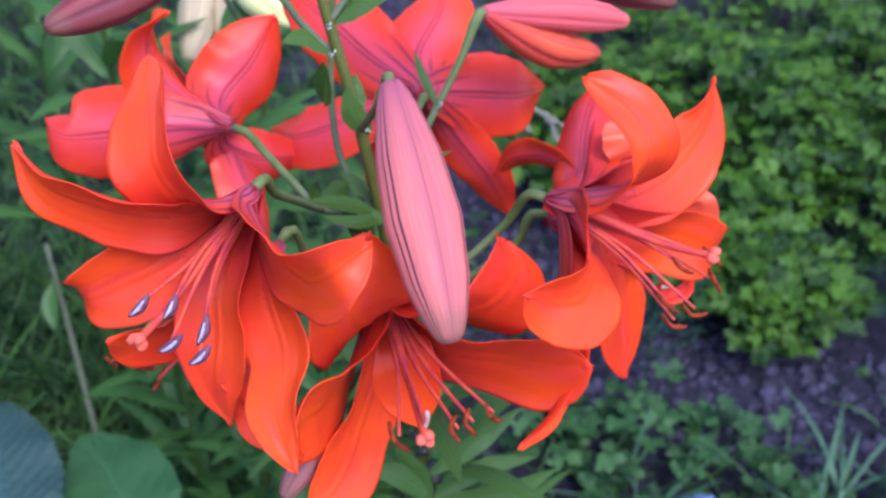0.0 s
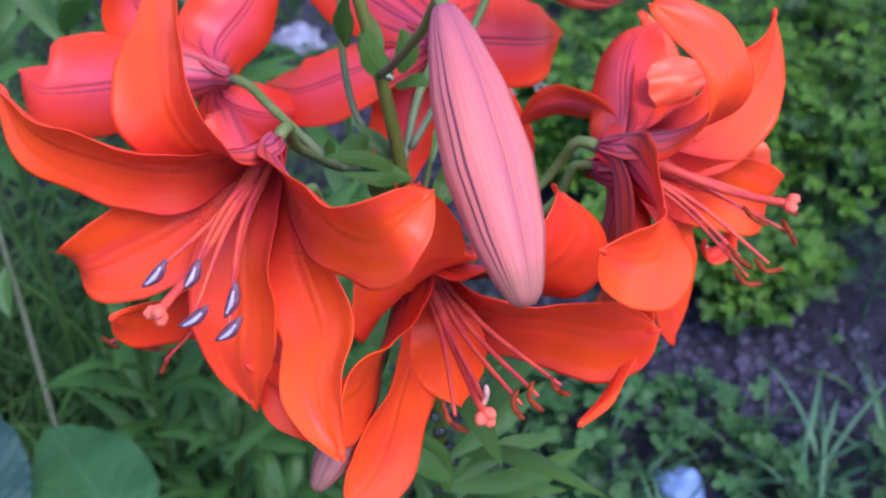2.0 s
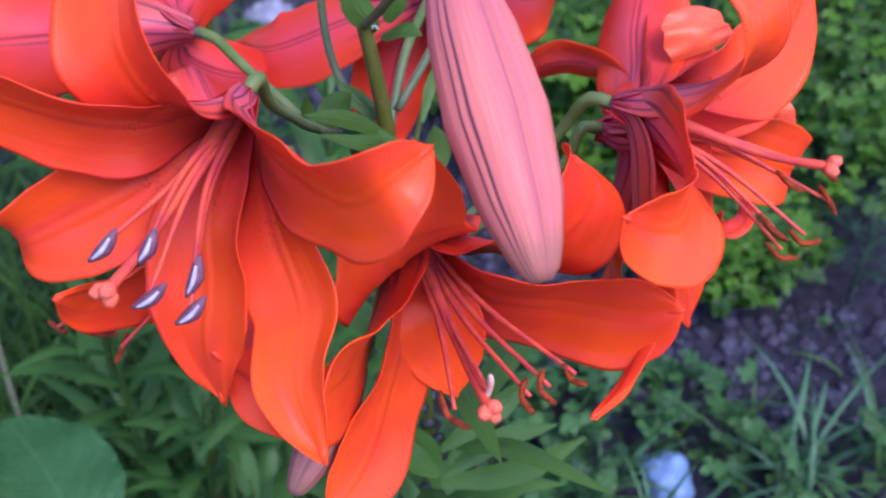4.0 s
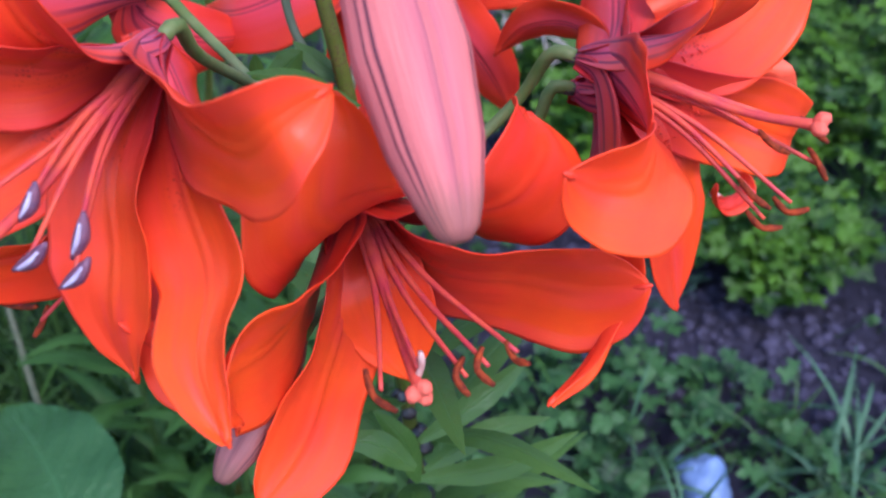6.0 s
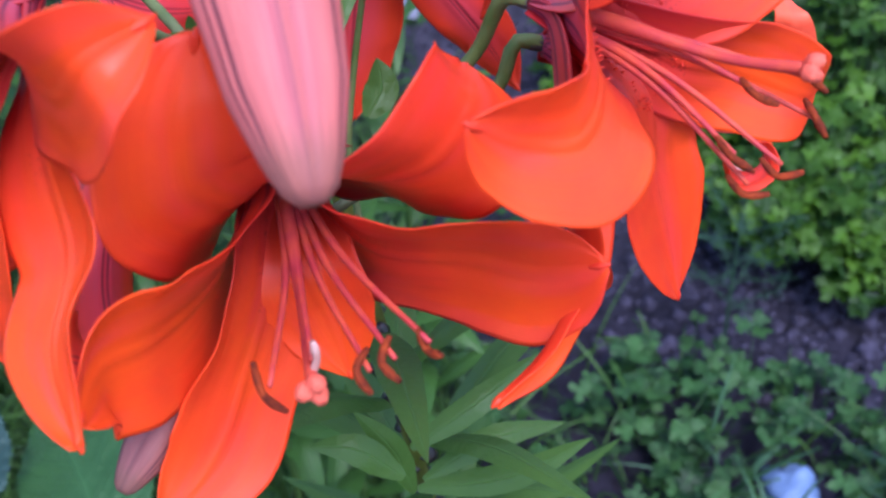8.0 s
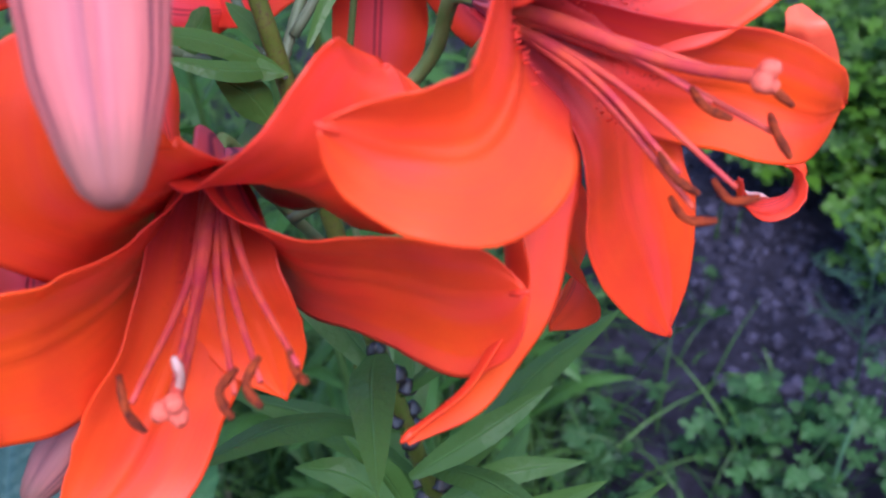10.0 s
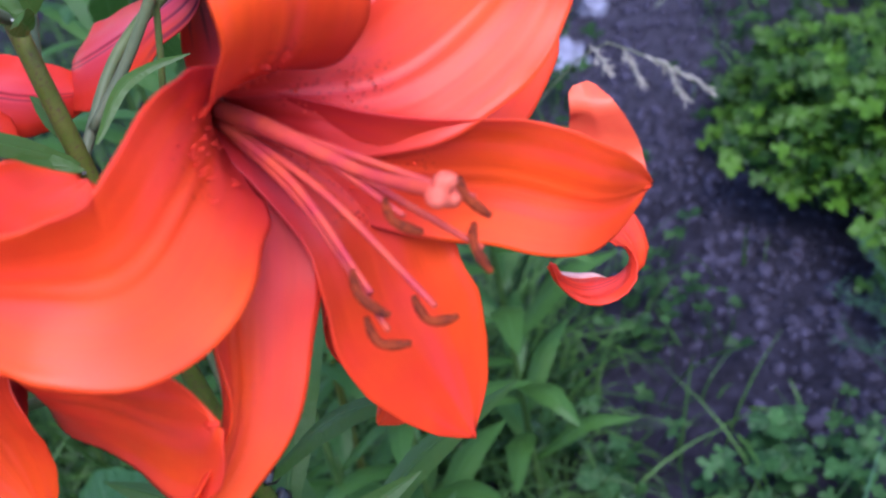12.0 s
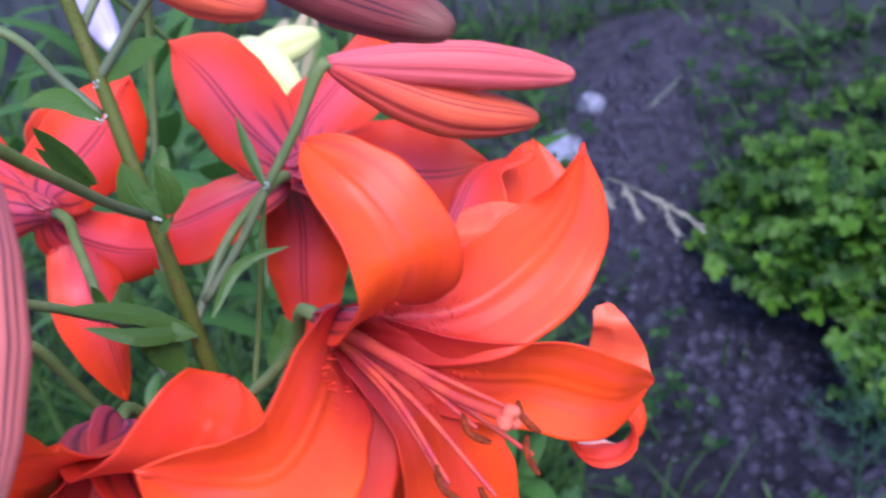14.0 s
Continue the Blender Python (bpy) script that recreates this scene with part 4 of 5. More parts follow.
for i in range(50):
    z = 0.07 + 0.57 * i / 50
    k = int(np.argmin(abs(stem_curve[:, 2] - z)))
    ang = i * 2.4 + 0.5
    ln = rng.uniform(0.055, 0.085)
    d = np.array((math.cos(ang), math.sin(ang), rng.uniform(0.25, 0.8)))
    p0 = stem_curve[k]
    lily_leaf(lily, [p0, p0 + d * ln * 0.5 + np.array((0, 0, 0.008)), p0 + d * ln - np.array((0, 0, 0.004))], rng.uniform(0.010, 0.015))
    for e in ([d, d * np.array((-0.9, -0.7, 1))] if i > 16 else []):
        o = p0 + np.array((e[0], e[1], 0)) * 0.0028 + np.array((0, 0, rng.uniform(-0.002, 0.002)))
        part("bulbil", tube([o, o + e * 0.0012 + np.array((0, 0, 0.002)), o + e * 0.0018 + np.array((0, 0, 0.005))], [0.0012, rng.uniform(0.003, 0.0042), 0.001], 8, 7), M_BULBIL, lily, "shiny black bulbil in a leaf joint")
for q, r in JOINTS:
    bits = []
    for j in range(7):
        o = np.array((rng.uniform(-1, 1), rng.uniform(-1, 1), rng.uniform(-1, 1))) * r * 0.5
        bits.append(tube([P(q) + o * 0.6, P(q) + o, P(q) + o * 1.2 + np.array((0, 0, 0.0004))], [0.0002, 0.0004, 0.0002], 5, 5, False))
    part("node_wool", join(*bits), M_WOOL, lily, "white wool in a stem joint")


# ---- parsley, grass and weeds ----
M_PARSLEY = leaf_material("parsley_leaf", (0.008, 0.032, 0.003), (0.076, 0.166, 0.008), (0.09, 0.20, 0.02), 0.5, 0.3, 3.0)
M_PARSLEY_STEM = simple("parsley_stem", (0.07, 0.15, 0.03), (0.10, 0.20, 0.05), 0.5, 60.0)
M_GRASS = leaf_material("grass_blade", (0.012, 0.038, 0.008), (0.074, 0.152, 0.028), (0.09, 0.19, 0.06), 0.42, 0.25, 0.001)
M_WEED = leaf_material("weed_leaf", (0.006, 0.024, 0.005), (0.032, 0.080, 0.014), (0.09, 0.21, 0.07), 0.5, 0.28, 5.0)
M_PALE_WEED = leaf_material("pale_weed_leaf", (0.018, 0.056, 0.014), (0.050, 0.122, 0.030), (0.10, 0.22, 0.07), 0.5, 0.28, 5.0)
M_TUFT = leaf_material("coarse_grass_blade", (0.035, 0.085, 0.040), (0.085, 0.17, 0.085), (0.11, 0.21, 0.11), 0.45, 0.25, 0.001)
M_BROAD = leaf_material("broad_leaf", (0.036, 0.100, 0.026), (0.050, 0.130, 0.036), (0.075, 0.18, 0.06), 0.5, 0.2, 8.0, 0.006)
M_BLUELEAF = leaf_material("blue_green_leaf", (0.024, 0.054, 0.044), (0.042, 0.082, 0.066), (0.06, 0.11, 0.10), 0.45, 0.12, 11.0, 0.006)
M_SHOOT = leaf_material("shoot_leaf", (0.024, 0.070, 0.012), (0.078, 0.165, 0.028), (0.11, 0.23, 0.06), 0.4, 0.3, 0.001)
M_SHOOT_STEM = simple("shoot_stem", (0.030, 0.062, 0.012), (0.050, 0.085, 0.020), 0.5, 90.0, spec=0.2)
M_STRAW = simple("dry_straw", (0.22, 0.185, 0.15), (0.33, 0.285, 0.24), 0.7, 200.0)
M_STRAW_STALK = simple("straw_stalk", (0.10, 0.11, 0.06), (0.16, 0.15, 0.09), 0.7, 200.0)
M_TWIG = simple("dry_stalk", (0.10, 0.11, 0.085), (0.17, 0.18, 0.15), 0.75, 120.0)
M_DILL = leaf_material("dill_leaf", (0.018, 0.045, 0.026), (0.040, 0.085, 0.046), (0.06, 0.12, 0.07), 0.55, 0.2, 0.001)


def frilled(r, deep, frill):
    """A flat leaf of unit size along x with three frilled lobes, each cut again."""
    verts, uvs, faces = [(0, 0, 0), (0.45, 0, -0.05)], [(0.0, 0.5), (0.5, 0.5)], []
    rim = 31
    for k in range(rim):
        a = -2.2 + 4.4 * k / (rim - 1)
        lobe = 1.0 - deep * (0.5 - 0.5 * math.cos(3.0 * math.pi * (a + 2.2) / 2.2)) ** 2
        lobe *= (1.0 - 0.16 * (k % 3 == 0)) * (1.0 - 0.15 * abs(a)) * r.uniform(0.93, 1.07)
        verts.append((0.42 + lobe * math.cos(a) * 0.58, lobe * math.sin(a) * 0.62, frill * (math.sin(a * 5.0 + r.uniform(-0.8, 0.8)) + r.uniform(-0.4, 0.4)) - 0.12 * abs(a) / 2.2))
        uvs.append((0.9, k / (rim - 1)))
    for k in range(2, rim + 1):
        faces.append((1, k, k + 1))
    faces.extend([(0, 2, 1), (0, 1, rim + 1)])
    return verts, faces, uvs


def parsley(x, y, height, spread, count, r):
    ob = thing("parsley_plant", (x, y, 0), "bushy curly green parsley plant growing in soil", "parsley", "parsley bed")
    kinds = [frilled(r, 0.42, 0.09) for k in range(6)]
    stems, picks, turns, sizes, places = [], [], [], [], []
    for i in range(count):
        ang, q = r.uniform(0, 6.283), math.sqrt(r.random())
        crown = 0.85 + 0.3 * noise.noise(Vector((x * 9 + 1.6 * q * math.cos(ang), y * 9 + 1.6 * q * math.sin(ang), 2.0)))
        top = np.array((x + q * spread * math.cos(ang), y + q * spread * math.sin(ang), height * (0.3 + 0.7 * (1 - q * q * 0.8) * r.uniform(0.55, 1.05)) * crown))
        foot = np.array((x + 0.2 * q * spread * math.cos(ang), y + 0.2 * q * spread * math.sin(ang), 0.0))
        if i % 3 == 0:
            stems.append(tube([foot, (foot + top) / 2 + np.array((0, 0, 0.02)), top], [0.0016, 0.0009], 5, 6, False))
        a0, size = r.uniform(0, 6.283), r.uniform(0.019, 0.036)
        for j in range(3):
            a2 = a0 + j * 2.1 + r.uniform(-0.3, 0.3)
            o = unit(np.array((math.cos(a2), math.sin(a2), r.uniform(-0.3, 0.3))))
            picks.append(r.randrange(6))
            turns.append(turned(o, (r.uniform(-0.4, 0.4), r.uniform(-0.8, 0.1), 1.0)))
            sizes.append(size * r.uniform(0.85, 1.2))
            places.append(top + o * 0.002)
    part("stalk_tuft", join(*stems), M_PARSLEY_STEM, ob)
    tagged(part("foliage", scatter(kinds, picks, turns, sizes, places), M_PARSLEY, ob), kind="stuff")


rng = random.Random(21)
for x, y, h, s, c in [(0.45, 1.05, 0.17, 0.09, 70), (0.33, 1.06, 0.16, 0.08, 60), (0.40, 1.0, 0.11, 0.06, 30), (0.10, 1.42, 0.10, 0.05, 20), (0.20, 1.30, 0.24, 0.12, 120), (0.17, 1.46, 0.2, 0.09, 80), (0.36, 1.10, 0.24, 0.13, 150), (0.58, 1.17, 0.2, 0.11, 80), (0.84, 1.2, 0.18, 0.13, 60), (1.02, 1.15, 0.22, 0.16, 80), (0.27, 1.27, 0.26, 0.13, 150), (0.46, 1.30, 0.28, 0.15, 170), (0.68, 1.30, 0.27, 0.16, 150), (0.92, 1.32, 0.26, 0.18, 110), (0.26, 1.45, 0.22, 0.12, 110), (0.42, 1.5, 0.24, 0.15, 140), (0.66, 1.52, 0.25, 0.16, 130), (0.95, 1.55, 0.26, 0.2, 100), (0.34, 1.72, 0.12, 0.14, 60), (0.62, 1.75, 0.15, 0.2, 80), (0.95, 1.8, 0.16, 0.22, 70)]:
    parsley(x, y, h * rng.uniform(0.8, 1.15), s * rng.uniform(0.85, 1.0), int(c * 0.75), rng)


def open_soil(x, y):
    """How bare the soil is: 1 on the path, 0 in the weeds."""
    d = path_distance(x, y) + 0.05 * noise.noise(Vector((x * 7, y * 7, 9)))
    return max(0.0, min(1.0, (0.135 - d) / 0.06))


def grass_blade(lean, drop):
    """A blade of unit height that leans along x; y is across it."""
    verts, uvs, faces = [], [], []
    rows = 6
    for i in range(rows):
        u = i / (rows - 1)
        w = 0.5 * float(np.interp(u, GRASS[0], GRASS[1]))
        z = u - drop * u ** 3
        verts.extend([(lean * u * u, -w, z), (lean * u * u - 0.012, 0.0, z), (lean * u * u, w, z)])
        uvs.extend([(u, 0.0), (u, 0.5), (u, 1.0)])
    for i in range(rows - 1):
        for k in range(2):
            q = 3 * i + k
            faces.append((q, q + 1, q + 4, q + 3))
    return verts, faces, uvs


BLADES = [grass_blade(0.1 + 0.11 * k, 0.04 * k + (0.25 if k % 3 == 0 else 0.0)) for k in range(9)]


def sward(name, spots, material, label, category):
    """Grass: rows of (x, y, length, width, tilt)."""
    r = random.Random(77)
    picks, turns, sizes, places = [], [], [], []
    for x, y, length, width, tilt in spots:
        a = r.uniform(0, 6.283)
        picks.append(r.randrange(len(BLADES)))
        turns.append(np.array((Matrix.Rotation(a, 3, "Z") @ Matrix.Rotation(tilt, 3, "Y"))))
        sizes.append((length, width, length))
        places.append((x, y, ground_height(x, y) - 0.003))
    return tagged(part(name, scatter(BLADES, picks, turns, sizes, places), material), label, category, kind="stuff")


rng = random.Random(31)
spots = []
for i in range(9800):
    x, y = rng.uniform(-1.35, 1.0), rng.uniform(0.35, 2.2)
    if i > 7300:
        x, y = rng.gauss(0.0, 1.3), rng.gauss(0.9, 1.2)
        if math.hypot(x - 0.1, y + 0.05) < 0.35 or 2.2 < y < 2.4:
            continue
    if rng.random() < open_soil(x, y) * 0.985 or (x > 0.15 and 1.0 < y < 1.6) or math.hypot(x - 0.272, y - 0.69) < 0.075:
        continue
    if (x > 0.05 or (x > -0.15 and y > 0.72)) and rng.random() < 0.6:
        continue
    spots.append((x, y, rng.uniform(0.05, 0.17) * (0.6 if path_distance(x, y) < 0.2 else 1.0), rng.uniform(0.002, 0.005), rng.uniform(0.0, 0.6)))
for i in range(3200):
    # long thin grass behind and beside the lily
    x, y = rng.uniform(-0.75, -0.05), rng.uniform(0.42, 1.0)
    spots.append((x, y, rng.uniform(0.10, 0.30) * (1.0 if x < -0.12 else 0.6), rng.uniform(0.0015, 0.0042), rng.uniform(0.0, 0.5)))
sward("grass", spots, M_GRASS, "thick tangle of green grass blades", "grass")
spots = []
for cx, cy, count, ln in [(0.41, 0.735, 16, 0.15), (0.52, 0.77, 14, 0.13), (0.57, 0.80, 12, 0.14), (0.20, 0.74, 14, 0.13), (0.255, 0.655, 9, 0.12), (0.62, 0.87, 10, 0.11), (0.40, 0.68, 14, 0.14)]:
    for k in range(count):
        spots.append((cx + rng.gauss(0, 0.014), cy + rng.gauss(0, 0.014), ln * rng.uniform(0.6, 1.1), rng.uniform(0.0035, 0.0085), rng.uniform(0.0, 0.75)))
sward("coarse_grass", spots, M_TUFT, "tufts of coarse blue-green grass in the soil", "grass")

rng = random.Random(37)
WEEDS = [frilled(rng, d, f) for d, f in ((0.15, 0.05), (0.3, 0.06), (0.45, 0.05), (0.2, 0.08), (0.6, 0.05))]


def weeds(name, material, label, count, where, size_low, size_high, tall, seed):
    """Low herbs: a short stalk with a few lobed leaves on each spot."""
    r = random.Random(seed)
    stalks, picks, turns, sizes, places = [], [], [], [], []
    for i in range(count):
        x, y = r.uniform(where[0], where[1]), r.uniform(where[2], where[3])
        if math.hypot(x - 0.272, y - 0.69) < 0.075 or r.random() < open_soil(x, y) * 0.94 or (x > 0.15 and 1.0 < y < 1.6):
            continue
        if noise.noise(Vector((x * 8, y * 8, 4.0))) < (-0.07 if x > 0.1 else -0.25 if x > 0.0 else -0.35):
            continue
        p0 = np.array((x, y, ground_height(x, y)))
        top = p0 + np.array((r.uniform(-0.03, 0.03), r.uniform(-0.03, 0.03), r.uniform(0.01, tall)))
        stalks.append(tube([p0, top], [0.0008, 0.0006], 4, 3, False))
        a0, size, kind = r.uniform(0, 6.283), r.uniform(size_low, size_high), r.randrange(5)
        for j in range(r.choice((2, 3, 3, 4))):
            a = a0 + j * 1.9
            picks.append(kind)
            turns.append(turned((math.cos(a), math.sin(a), r.uniform(-0.25, 0.4)), (r.uniform(-0.4, 0.4), r.uniform(-0.6, 0.2), 1.0)))
            sizes.append(size * r.uniform(0.7, 1.25))
            places.append(top)
    leaves = scatter(WEEDS, picks, turns, sizes, places)
    return tagged(part(name, join((leaves[0], leaves[1], leaves[2].tolist(), None), *stalks), material), label, "weeds", kind="stuff")


weeds("ground_weeds", M_WEED, "low green weeds with small lobed leaves", 3000, (-1.1, 0.95, 0.35, 2.2), 0.010, 0.024, 0.09, 38)
weeds("pale_weeds", M_PALE_WEED, "pale green weeds with lobed leaves in grass", 260, (-0.05, 0.42, 0.55, 0.9), 0.014, 0.026, 0.08, 39)


def shoot(x, y, height, leaf, width, count, r, lean=(0, 0), label="leafy green unopened lily shoot", first=0.12):
    """An upright stem with narrow leaves all the way up."""
    ob = thing("lily_shoot", (x, y, 0), label, "plant", "leafy shoots")
    top = np.array((x + lean[0], y + lean[1], height))
    pts = [np.array((x, y, -0.01)), np.array((x + lean[0] * 0.3, y + lean[1] * 0.3, height * 0.5)), top]
    part("stem", tube(pts, [0.0035, 0.0028, 0.0015], 8, 16), M_SHOOT_STEM, ob)
    c = spline(pts, 60)
    for i in range(count):
        u = first + (1 - first) * i / count
        p0 = c[int(u * 59)]
        ang = i * 2.4 + r.uniform(-0.3, 0.3)
        ln = leaf * r.uniform(0.75, 1.1) * (1.0 - 0.5 * max(0.0, u - 0.6))
        up = r.uniform(0.1, 0.6) + 0.6 * u
        d = np.array((math.cos(ang), math.sin(ang), up))
        lily_leaf(ob, [p0, p0 + d * ln * 0.55, p0 + d * ln - np.array((0, 0, 0.35 * ln))], width * r.uniform(0.8, 1.15), None, M_SHOOT)
    return ob


rng = random.Random(41)
for x, y, h, lf, w, c, lean, first in [
    (-0.34, 0.78, 0.68, 0.105, 0.020, 18, (0.0, 0.02), 0.55), (-0.45, 0.70, 0.66, 0.13, 0.026, 14, (-0.02, 0.0), 0.6),
    (-0.237, 0.664, 0.66, 0.095, 0.020, 14, (0.0, 0.0), 0.70), (-0.20, 0.86, 0.58, 0.09, 0.02, 18, (0.01, 0.0), 0.45),
    (-0.06, 0.74, 0.52, 0.09, 0.022, 22, (0.0, 0.0), 0.3), (-0.10, 0.60, 0.48, 0.085, 0.02, 18, (0.01, 0.0), 0.4),
    (-0.60, 0.95, 0.62, 0.11, 0.022, 20, (0.0, 0.0), 0.4), (-0.30, 1.15, 0.55, 0.10, 0.022, 20, (0.0, 0.0), 0.4),
    (-0.227, 0.65, 0.34, 0.095, 0.017, 24, (0.0, 0.0), 0.2), (-0.165, 0.60, 0.30, 0.09, 0.016, 22, (0.01, 0.0), 0.2), (-0.135, 0.56, 0.66, 0.075, 0.02, 12, (0.0, 0.0), 0.72), (-0.11, 0.55, 0.26, 0.09, 0.018, 16, (-0.01, 0.0), 0.12)]:
    shoot(x, y, h, lf, w, c, rng, lean, first=first)

ROUND = ((0, 0.06, 0.2, 0.4, 0.6, 0.8, 0.93, 1), (0.25, 0.7, 0.97, 1.0, 0.9, 0.62, 0.3, 0.03))


def broad_plant(x, y, leaves, label, material):
    ob = thing("broad_leaf_plant", (x, y, 0), label, "plant")
    for tip, mid, foot, width in leaves:
        pts = [np.asarray(p, float) for p in (foot, mid, tip)]
        part("leaf_stalk", tube([np.array((x, y, 0.0)), (np.array((x, y, 0.0)) + pts[0]) / 2 + np.array((0, 0, 0.03)), pts[0]], [0.003, 0.002], 7, 10), M_STEM, ob)
        part("leaf", blade(pts, width, unit(np.cross(pts[-1] - pts[0], (0, -0.3, 1.0))), ROUND, 0.18, 12, 72, ribs=11.0 if material == M_BLUELEAF else 8.0, wave=0.06), material, ob)


broad_plant(-0.33, 0.55, [(P((-257, 505, 388)), P((-221, 460, 396)), P((-193, 416, 389)), 0.075)], "low plant with broad rounded green leaves", M_BROAD)
broad_plant(-0.36, 0.52, [(P((-308, 506, 421)), P((-289, 455, 423)), P((-267, 397, 414)), 0.075)], "low plant with a large corrugated blue-green leaf", M_BLUELEAF)
pale = thing("pale_lily_plant", (-0.16, 0.62, 0.0), "pale yellow lily in bud behind the orange one", "lily")
part("stem", tube([np.array((-0.16, 0.62, -0.01)), np.array((-0.16, 0.64, 0.3)), P((-113, 587, 690)) - np.array((0.0, 0.0, 0.05))], [0.004, 0.003, 0.002], 9, 24), M_STEM, pale)
bud((-91, 570, 674), (-130, 595, 693), 24, [(-113, 587, 640)], "pale cream-yellow lily bud", parent=pale, material=M_PALE_BUD)
bud((-103, 634, 680), (-133, 598, 680), 22, [(-113, 587, 640)], "pale cream-yellow lily bud", parent=pale, material=M_PALE_BUD)
bud((-178, 758, 636), (-183, 671, 592), 30, [(-113, 587, 640)], "cream-white lily bud", parent=pale, material=M_CREAM_BUD)
bud((-162, 764, 643), (-163, 690, 599), 24, [(-113, 587, 640)], "cream-white lily bud", parent=pale, material=M_CREAM_BUD)
bud((-127, 469, 783), (-96, 437, 759), 14, [(-113, 587, 640)], "pale lilac lily bud", parent=pale, material=M_LILAC_BUD)
straw = thing("dry_grass_stalk", (-0.14, 0.74, 0.0), "dry straw-coloured grass stalk with bent seed head", "grass stalk")
part("stalk", tube([np.array((-0.14, 0.74, 0.0)), np.array((-0.09, 0.75, 0.36)), P((39, 721, 537)), P((58, 713, 534)), P((78, 712, 523)), P((99, 709, 509))], [0.0009, 0.0006, 0.0005, 0.0005], 7, 40), M_STRAW_STALK, straw)
head_rng = random.Random(61)
for line, grain in (([(62, 713, 532), (80, 712, 522), (99, 709, 509)], 0.0008), ([(50, 716, 535), (56, 713, 524), (60, 711, 515)], 0.0005), ([(30, 722, 536), (35, 719, 530), (40, 716, 522)], 0.0006), ([(72, 713, 527), (80, 709, 514), (85, 707, 505)], 0.0004)):
    head_line = spline([P(p) for p in line], 16)
    head_geo = [tube(head_line, [0.0003, 0.0003], 5, 8, False)]
    for q in head_line:
        for k in range(2):
            o = np.array((head_rng.uniform(-1, 1), head_rng.uniform(-1, 1), head_rng.uniform(-1, 1)))
            d = unit(head_line[-1] - head_line[0] + o * 0.012)
            head_geo.append(tube([q, q + d * 0.003 + o * 0.0006, q + d * 0.006 + o * 0.0009], [0.0002, grain, 0.0002], 5, 5, False))
    tagged(part("seed_spray", join(*head_geo), M_STRAW, straw), kind="stuff")


twig = thing("dry_twig", (-0.045, 1.837, 0.015), "pale grey-green dry stalk lying on bare soil", "twig")
part("stalk", tube([np.array(p) for p in ((-0.045, 1.837, 0.015), (0.017, 1.958, 0.030), (0.080, 2.127, 0.020))], [0.0022, 0.0026, 0.0018], 7, 20), M_TWIG, twig)
weed_stalk = thing("weed_stalk", (-0.321, 0.655, 0.0), "leaning grey-brown weed stalk with a drooping pale bract", "weed")
part("stem", tube([np.array(p) for p in ((-0.321, 0.655, -0.005), (-0.335, 0.693, 0.192), (-0.342, 0.713, 0.293), (-0.346, 0.723, 0.383))], [0.0034, 0.0030, 0.0026, 0.0020], 8, 24), M_STRAW_STALK, weed_stalk)
part("bract", blade([np.array(p) for p in ((-0.346, 0.716, 0.344), (-0.347, 0.701, 0.334), (-0.340, 0.683, 0.320))], 0.014, (1.0, 0.1, 0.0), LANCE, 0.25, 3, 12), M_SHOOT, weed_stalk, "drooping pale green bract")


def dill(x, y, height, r):
    ob = thing("dill_plant", (x, y, 0), "feathery blue-green dill plant in soil", "dill")
    stems, leaves = [tube([np.array((x, y, -0.005)), np.array((x, y, height))], [0.0022, 0.0012], 7, 8)], []
    for i in range(16):
        z = height * (0.3 + 0.7 * i / 16)
        a = i * 2.4
        d = np.array((math.cos(a), math.sin(a), 0.55))
        p0 = np.array((x, y, z))
        tip = p0 + d * 0.055
        stems.append(tube([p0, tip], [0.0009, 0.0005], 5, 4, False))
        for j in range(26):
            q = p0 + d * 0.055 * r.uniform(0.3, 1.0)
            o = np.array((r.uniform(-1, 1), r.uniform(-1, 1), r.uniform(-0.3, 0.9)))
            leaves.append(blade([q, q + o * 0.007, q + o * 0.015], 0.0011, (r.uniform(-1, 1), 1, 0.2), GRASS, 0.0, 1, 3))
    part("stem", join(*stems), M_DILL, ob)
    tagged(part("foliage", join(*leaves), M_DILL, ob), kind="stuff")


rng = random.Random(43)
for x, y, h in [(0.64, 1.0, 0.24), (0.56, 0.99, 0.14), (0.24, 0.93, 0.18), (0.76, 0.98, 0.22), (0.86, 1.02, 0.24)]:
    dill(x, y, h, rng)


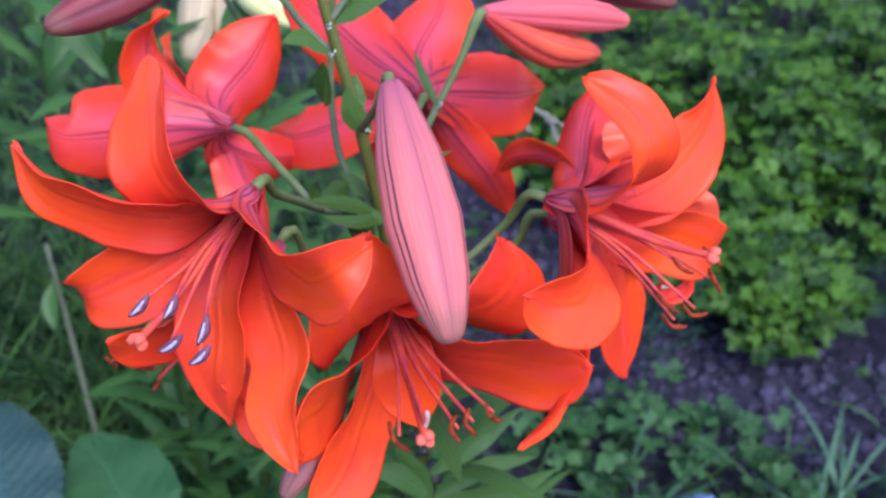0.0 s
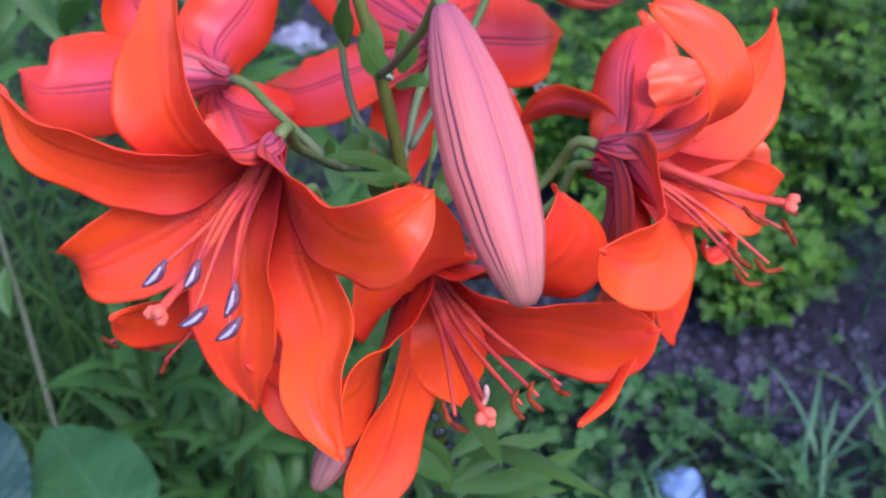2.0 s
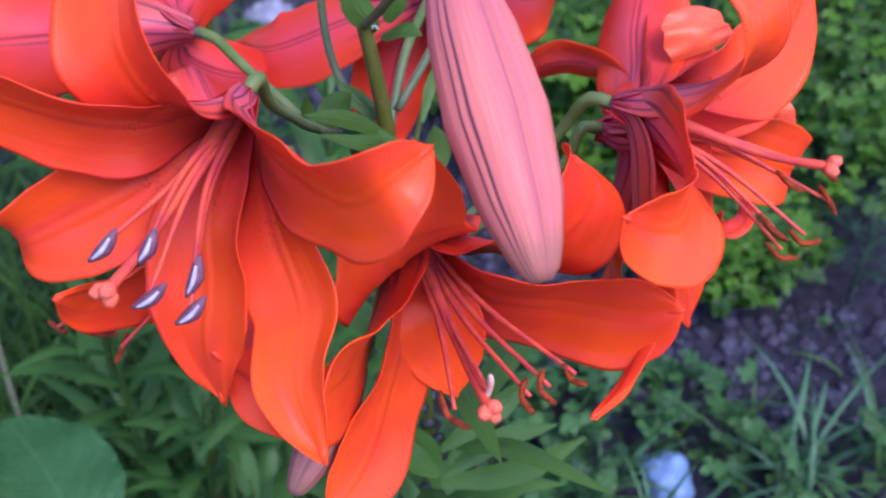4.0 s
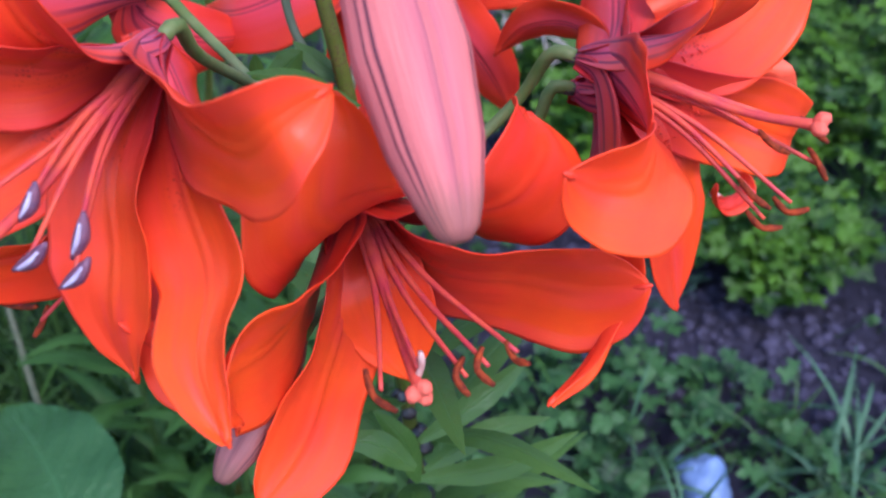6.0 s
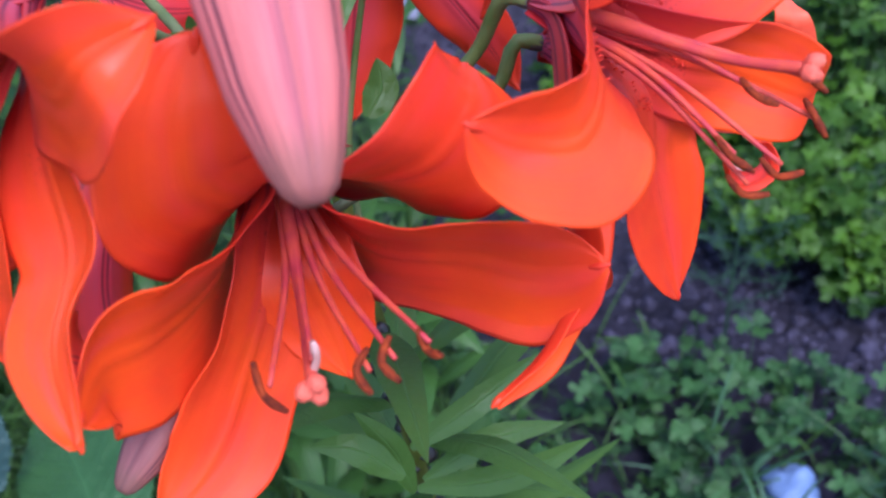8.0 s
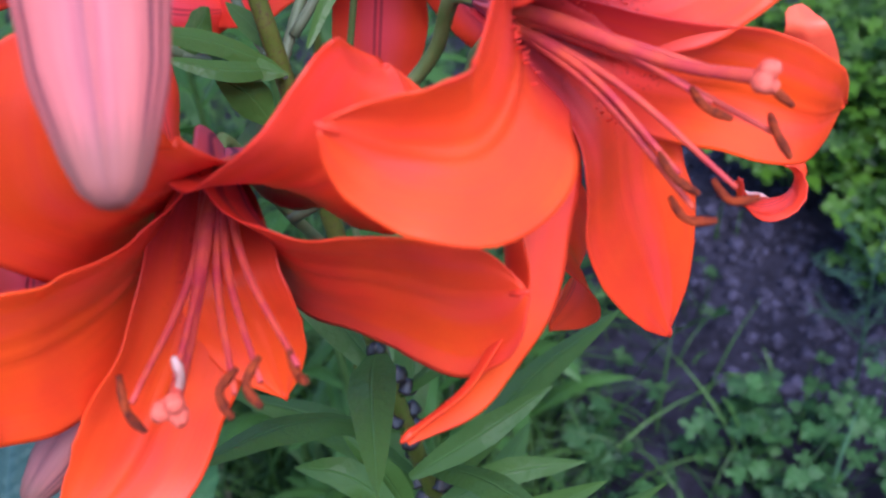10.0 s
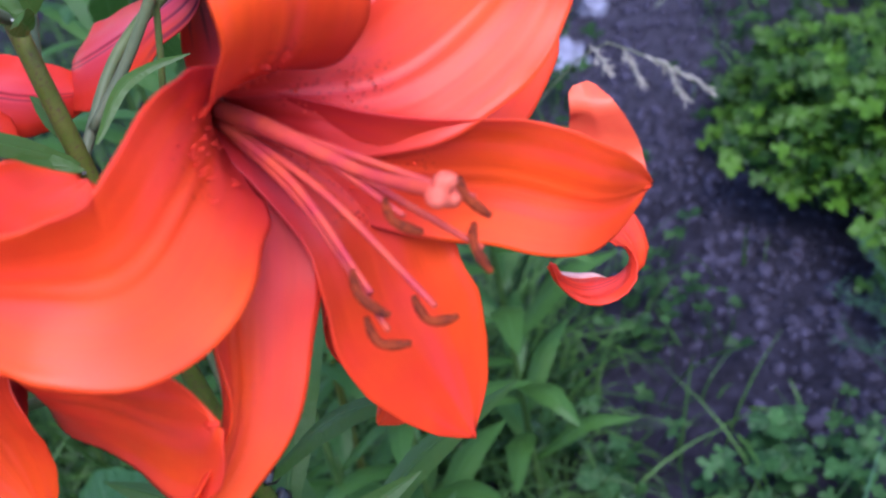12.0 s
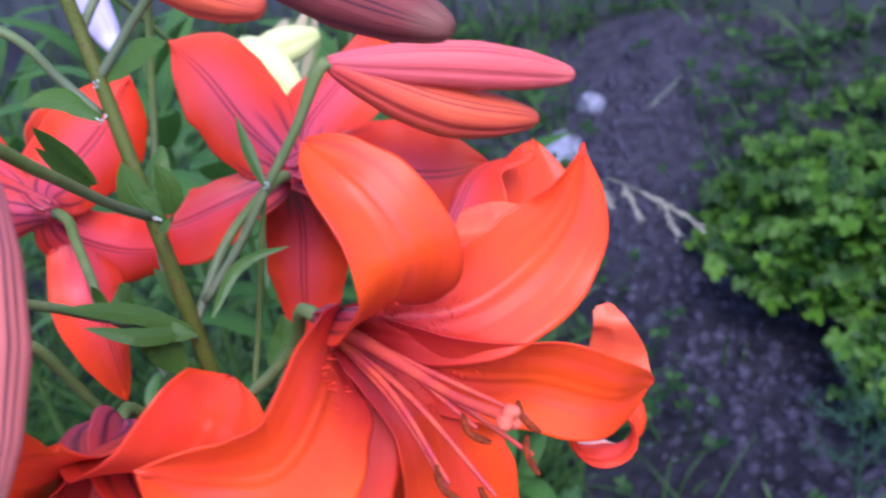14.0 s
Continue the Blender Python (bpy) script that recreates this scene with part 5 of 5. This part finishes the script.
# ---- stones, clods and straw ----
def stone(name, x, y, sx, sy, sz, material, label, seed):
    bm = bmesh.new()
    bmesh.ops.create_icosphere(bm, subdivisions=4, radius=1.0)
    for v in bm.verts:
        cell = noise.voronoi(v.co * 1.3 + Vector((seed, seed, 0)))[0]
        k = 0.85 + 0.30 * (cell[1] - cell[0]) + 0.25 * noise.noise(v.co * 1.4 + Vector((seed, 0, 0))) + 0.07 * noise.noise(v.co * 4.5 + Vector((0, seed, 0)))
        v.co = Vector((v.co.x * sx * k, v.co.y * sy * k, v.co.z * sz * k))
    vs, fs = [v.co[:] for v in bm.verts], [tuple(v.index for v in f.verts) for f in bm.faces]
    bm.free()
    ob = part(name, (vs, fs, None, None), material)
    ob.location = (x, y, ground_height(x, y) + sz * 0.45)
    return tagged(ob, label, "stone")


M_PALE = simple("pale_stone", (0.12, 0.11, 0.155), (0.26, 0.25, 0.33), 0.9, 45.0, 0.6, 0.004)
M_BLUE = simple("blue_grey_stone", (0.09, 0.14, 0.27), (0.17, 0.24, 0.42), 0.6, 24.0, 0.4, 0.003)
stone("stone", 0.272, 0.728, 0.03, 0.028, 0.026, M_BLUE, "pale blue-grey rounded stone in the grass", 3.0)
stone("stone", -0.150, 1.850, 0.026, 0.022, 0.022, M_PALE, "pale lumpy stone on bare soil", 5.0)
stone("stone", -0.185, 1.685, 0.046, 0.04, 0.028, M_PALE, "larger pale crumbling stone on bare soil", 8.0)
rng = random.Random(51)
geos = []
for i in range(2600):
    t = rng.random() * (len(PATH_LINE) - 1)
    k = int(t)
    (ax, ay), (bx, by) = PATH_LINE[k], PATH_LINE[k + 1]
    x, y = ax + (t - k) * (bx - ax) + rng.gauss(0, 0.08), ay + (t - k) * (by - ay) + rng.gauss(0, 0.08)
    size = rng.choice((0.003, 0.004, 0.005, 0.006, 0.009, 0.013)) * rng.uniform(0.7, 1.2)
    z = ground_height(x, y)
    vs = [(x + size * rng.uniform(0.7, 1.2) * dx, y + size * rng.uniform(0.7, 1.2) * dy, z + size * rng.uniform(0.5, 0.9) * dz) for dx, dy, dz in ((1, 0, 0.1), (-1, 0, 0.1), (0, 1, 0.1), (0, -1, 0.1), (0.1, 0.1, 1), (0, 0, -1))]
    geos.append((vs, [(0, 2, 4), (2, 1, 4), (1, 3, 4), (3, 0, 4), (2, 0, 5), (1, 2, 5), (3, 1, 5), (0, 3, 5)], None, None))
M_CLOD = simple("soil_clod", (0.022, 0.019, 0.030), (0.062, 0.053, 0.086), 0.95, 60.0, 0.6, 0.003, 0.0, 0.2)
tagged(part("soil_clods", join(*geos), M_CLOD), "loose crumbs and small clods of soil", "soil clods", kind="stuff")
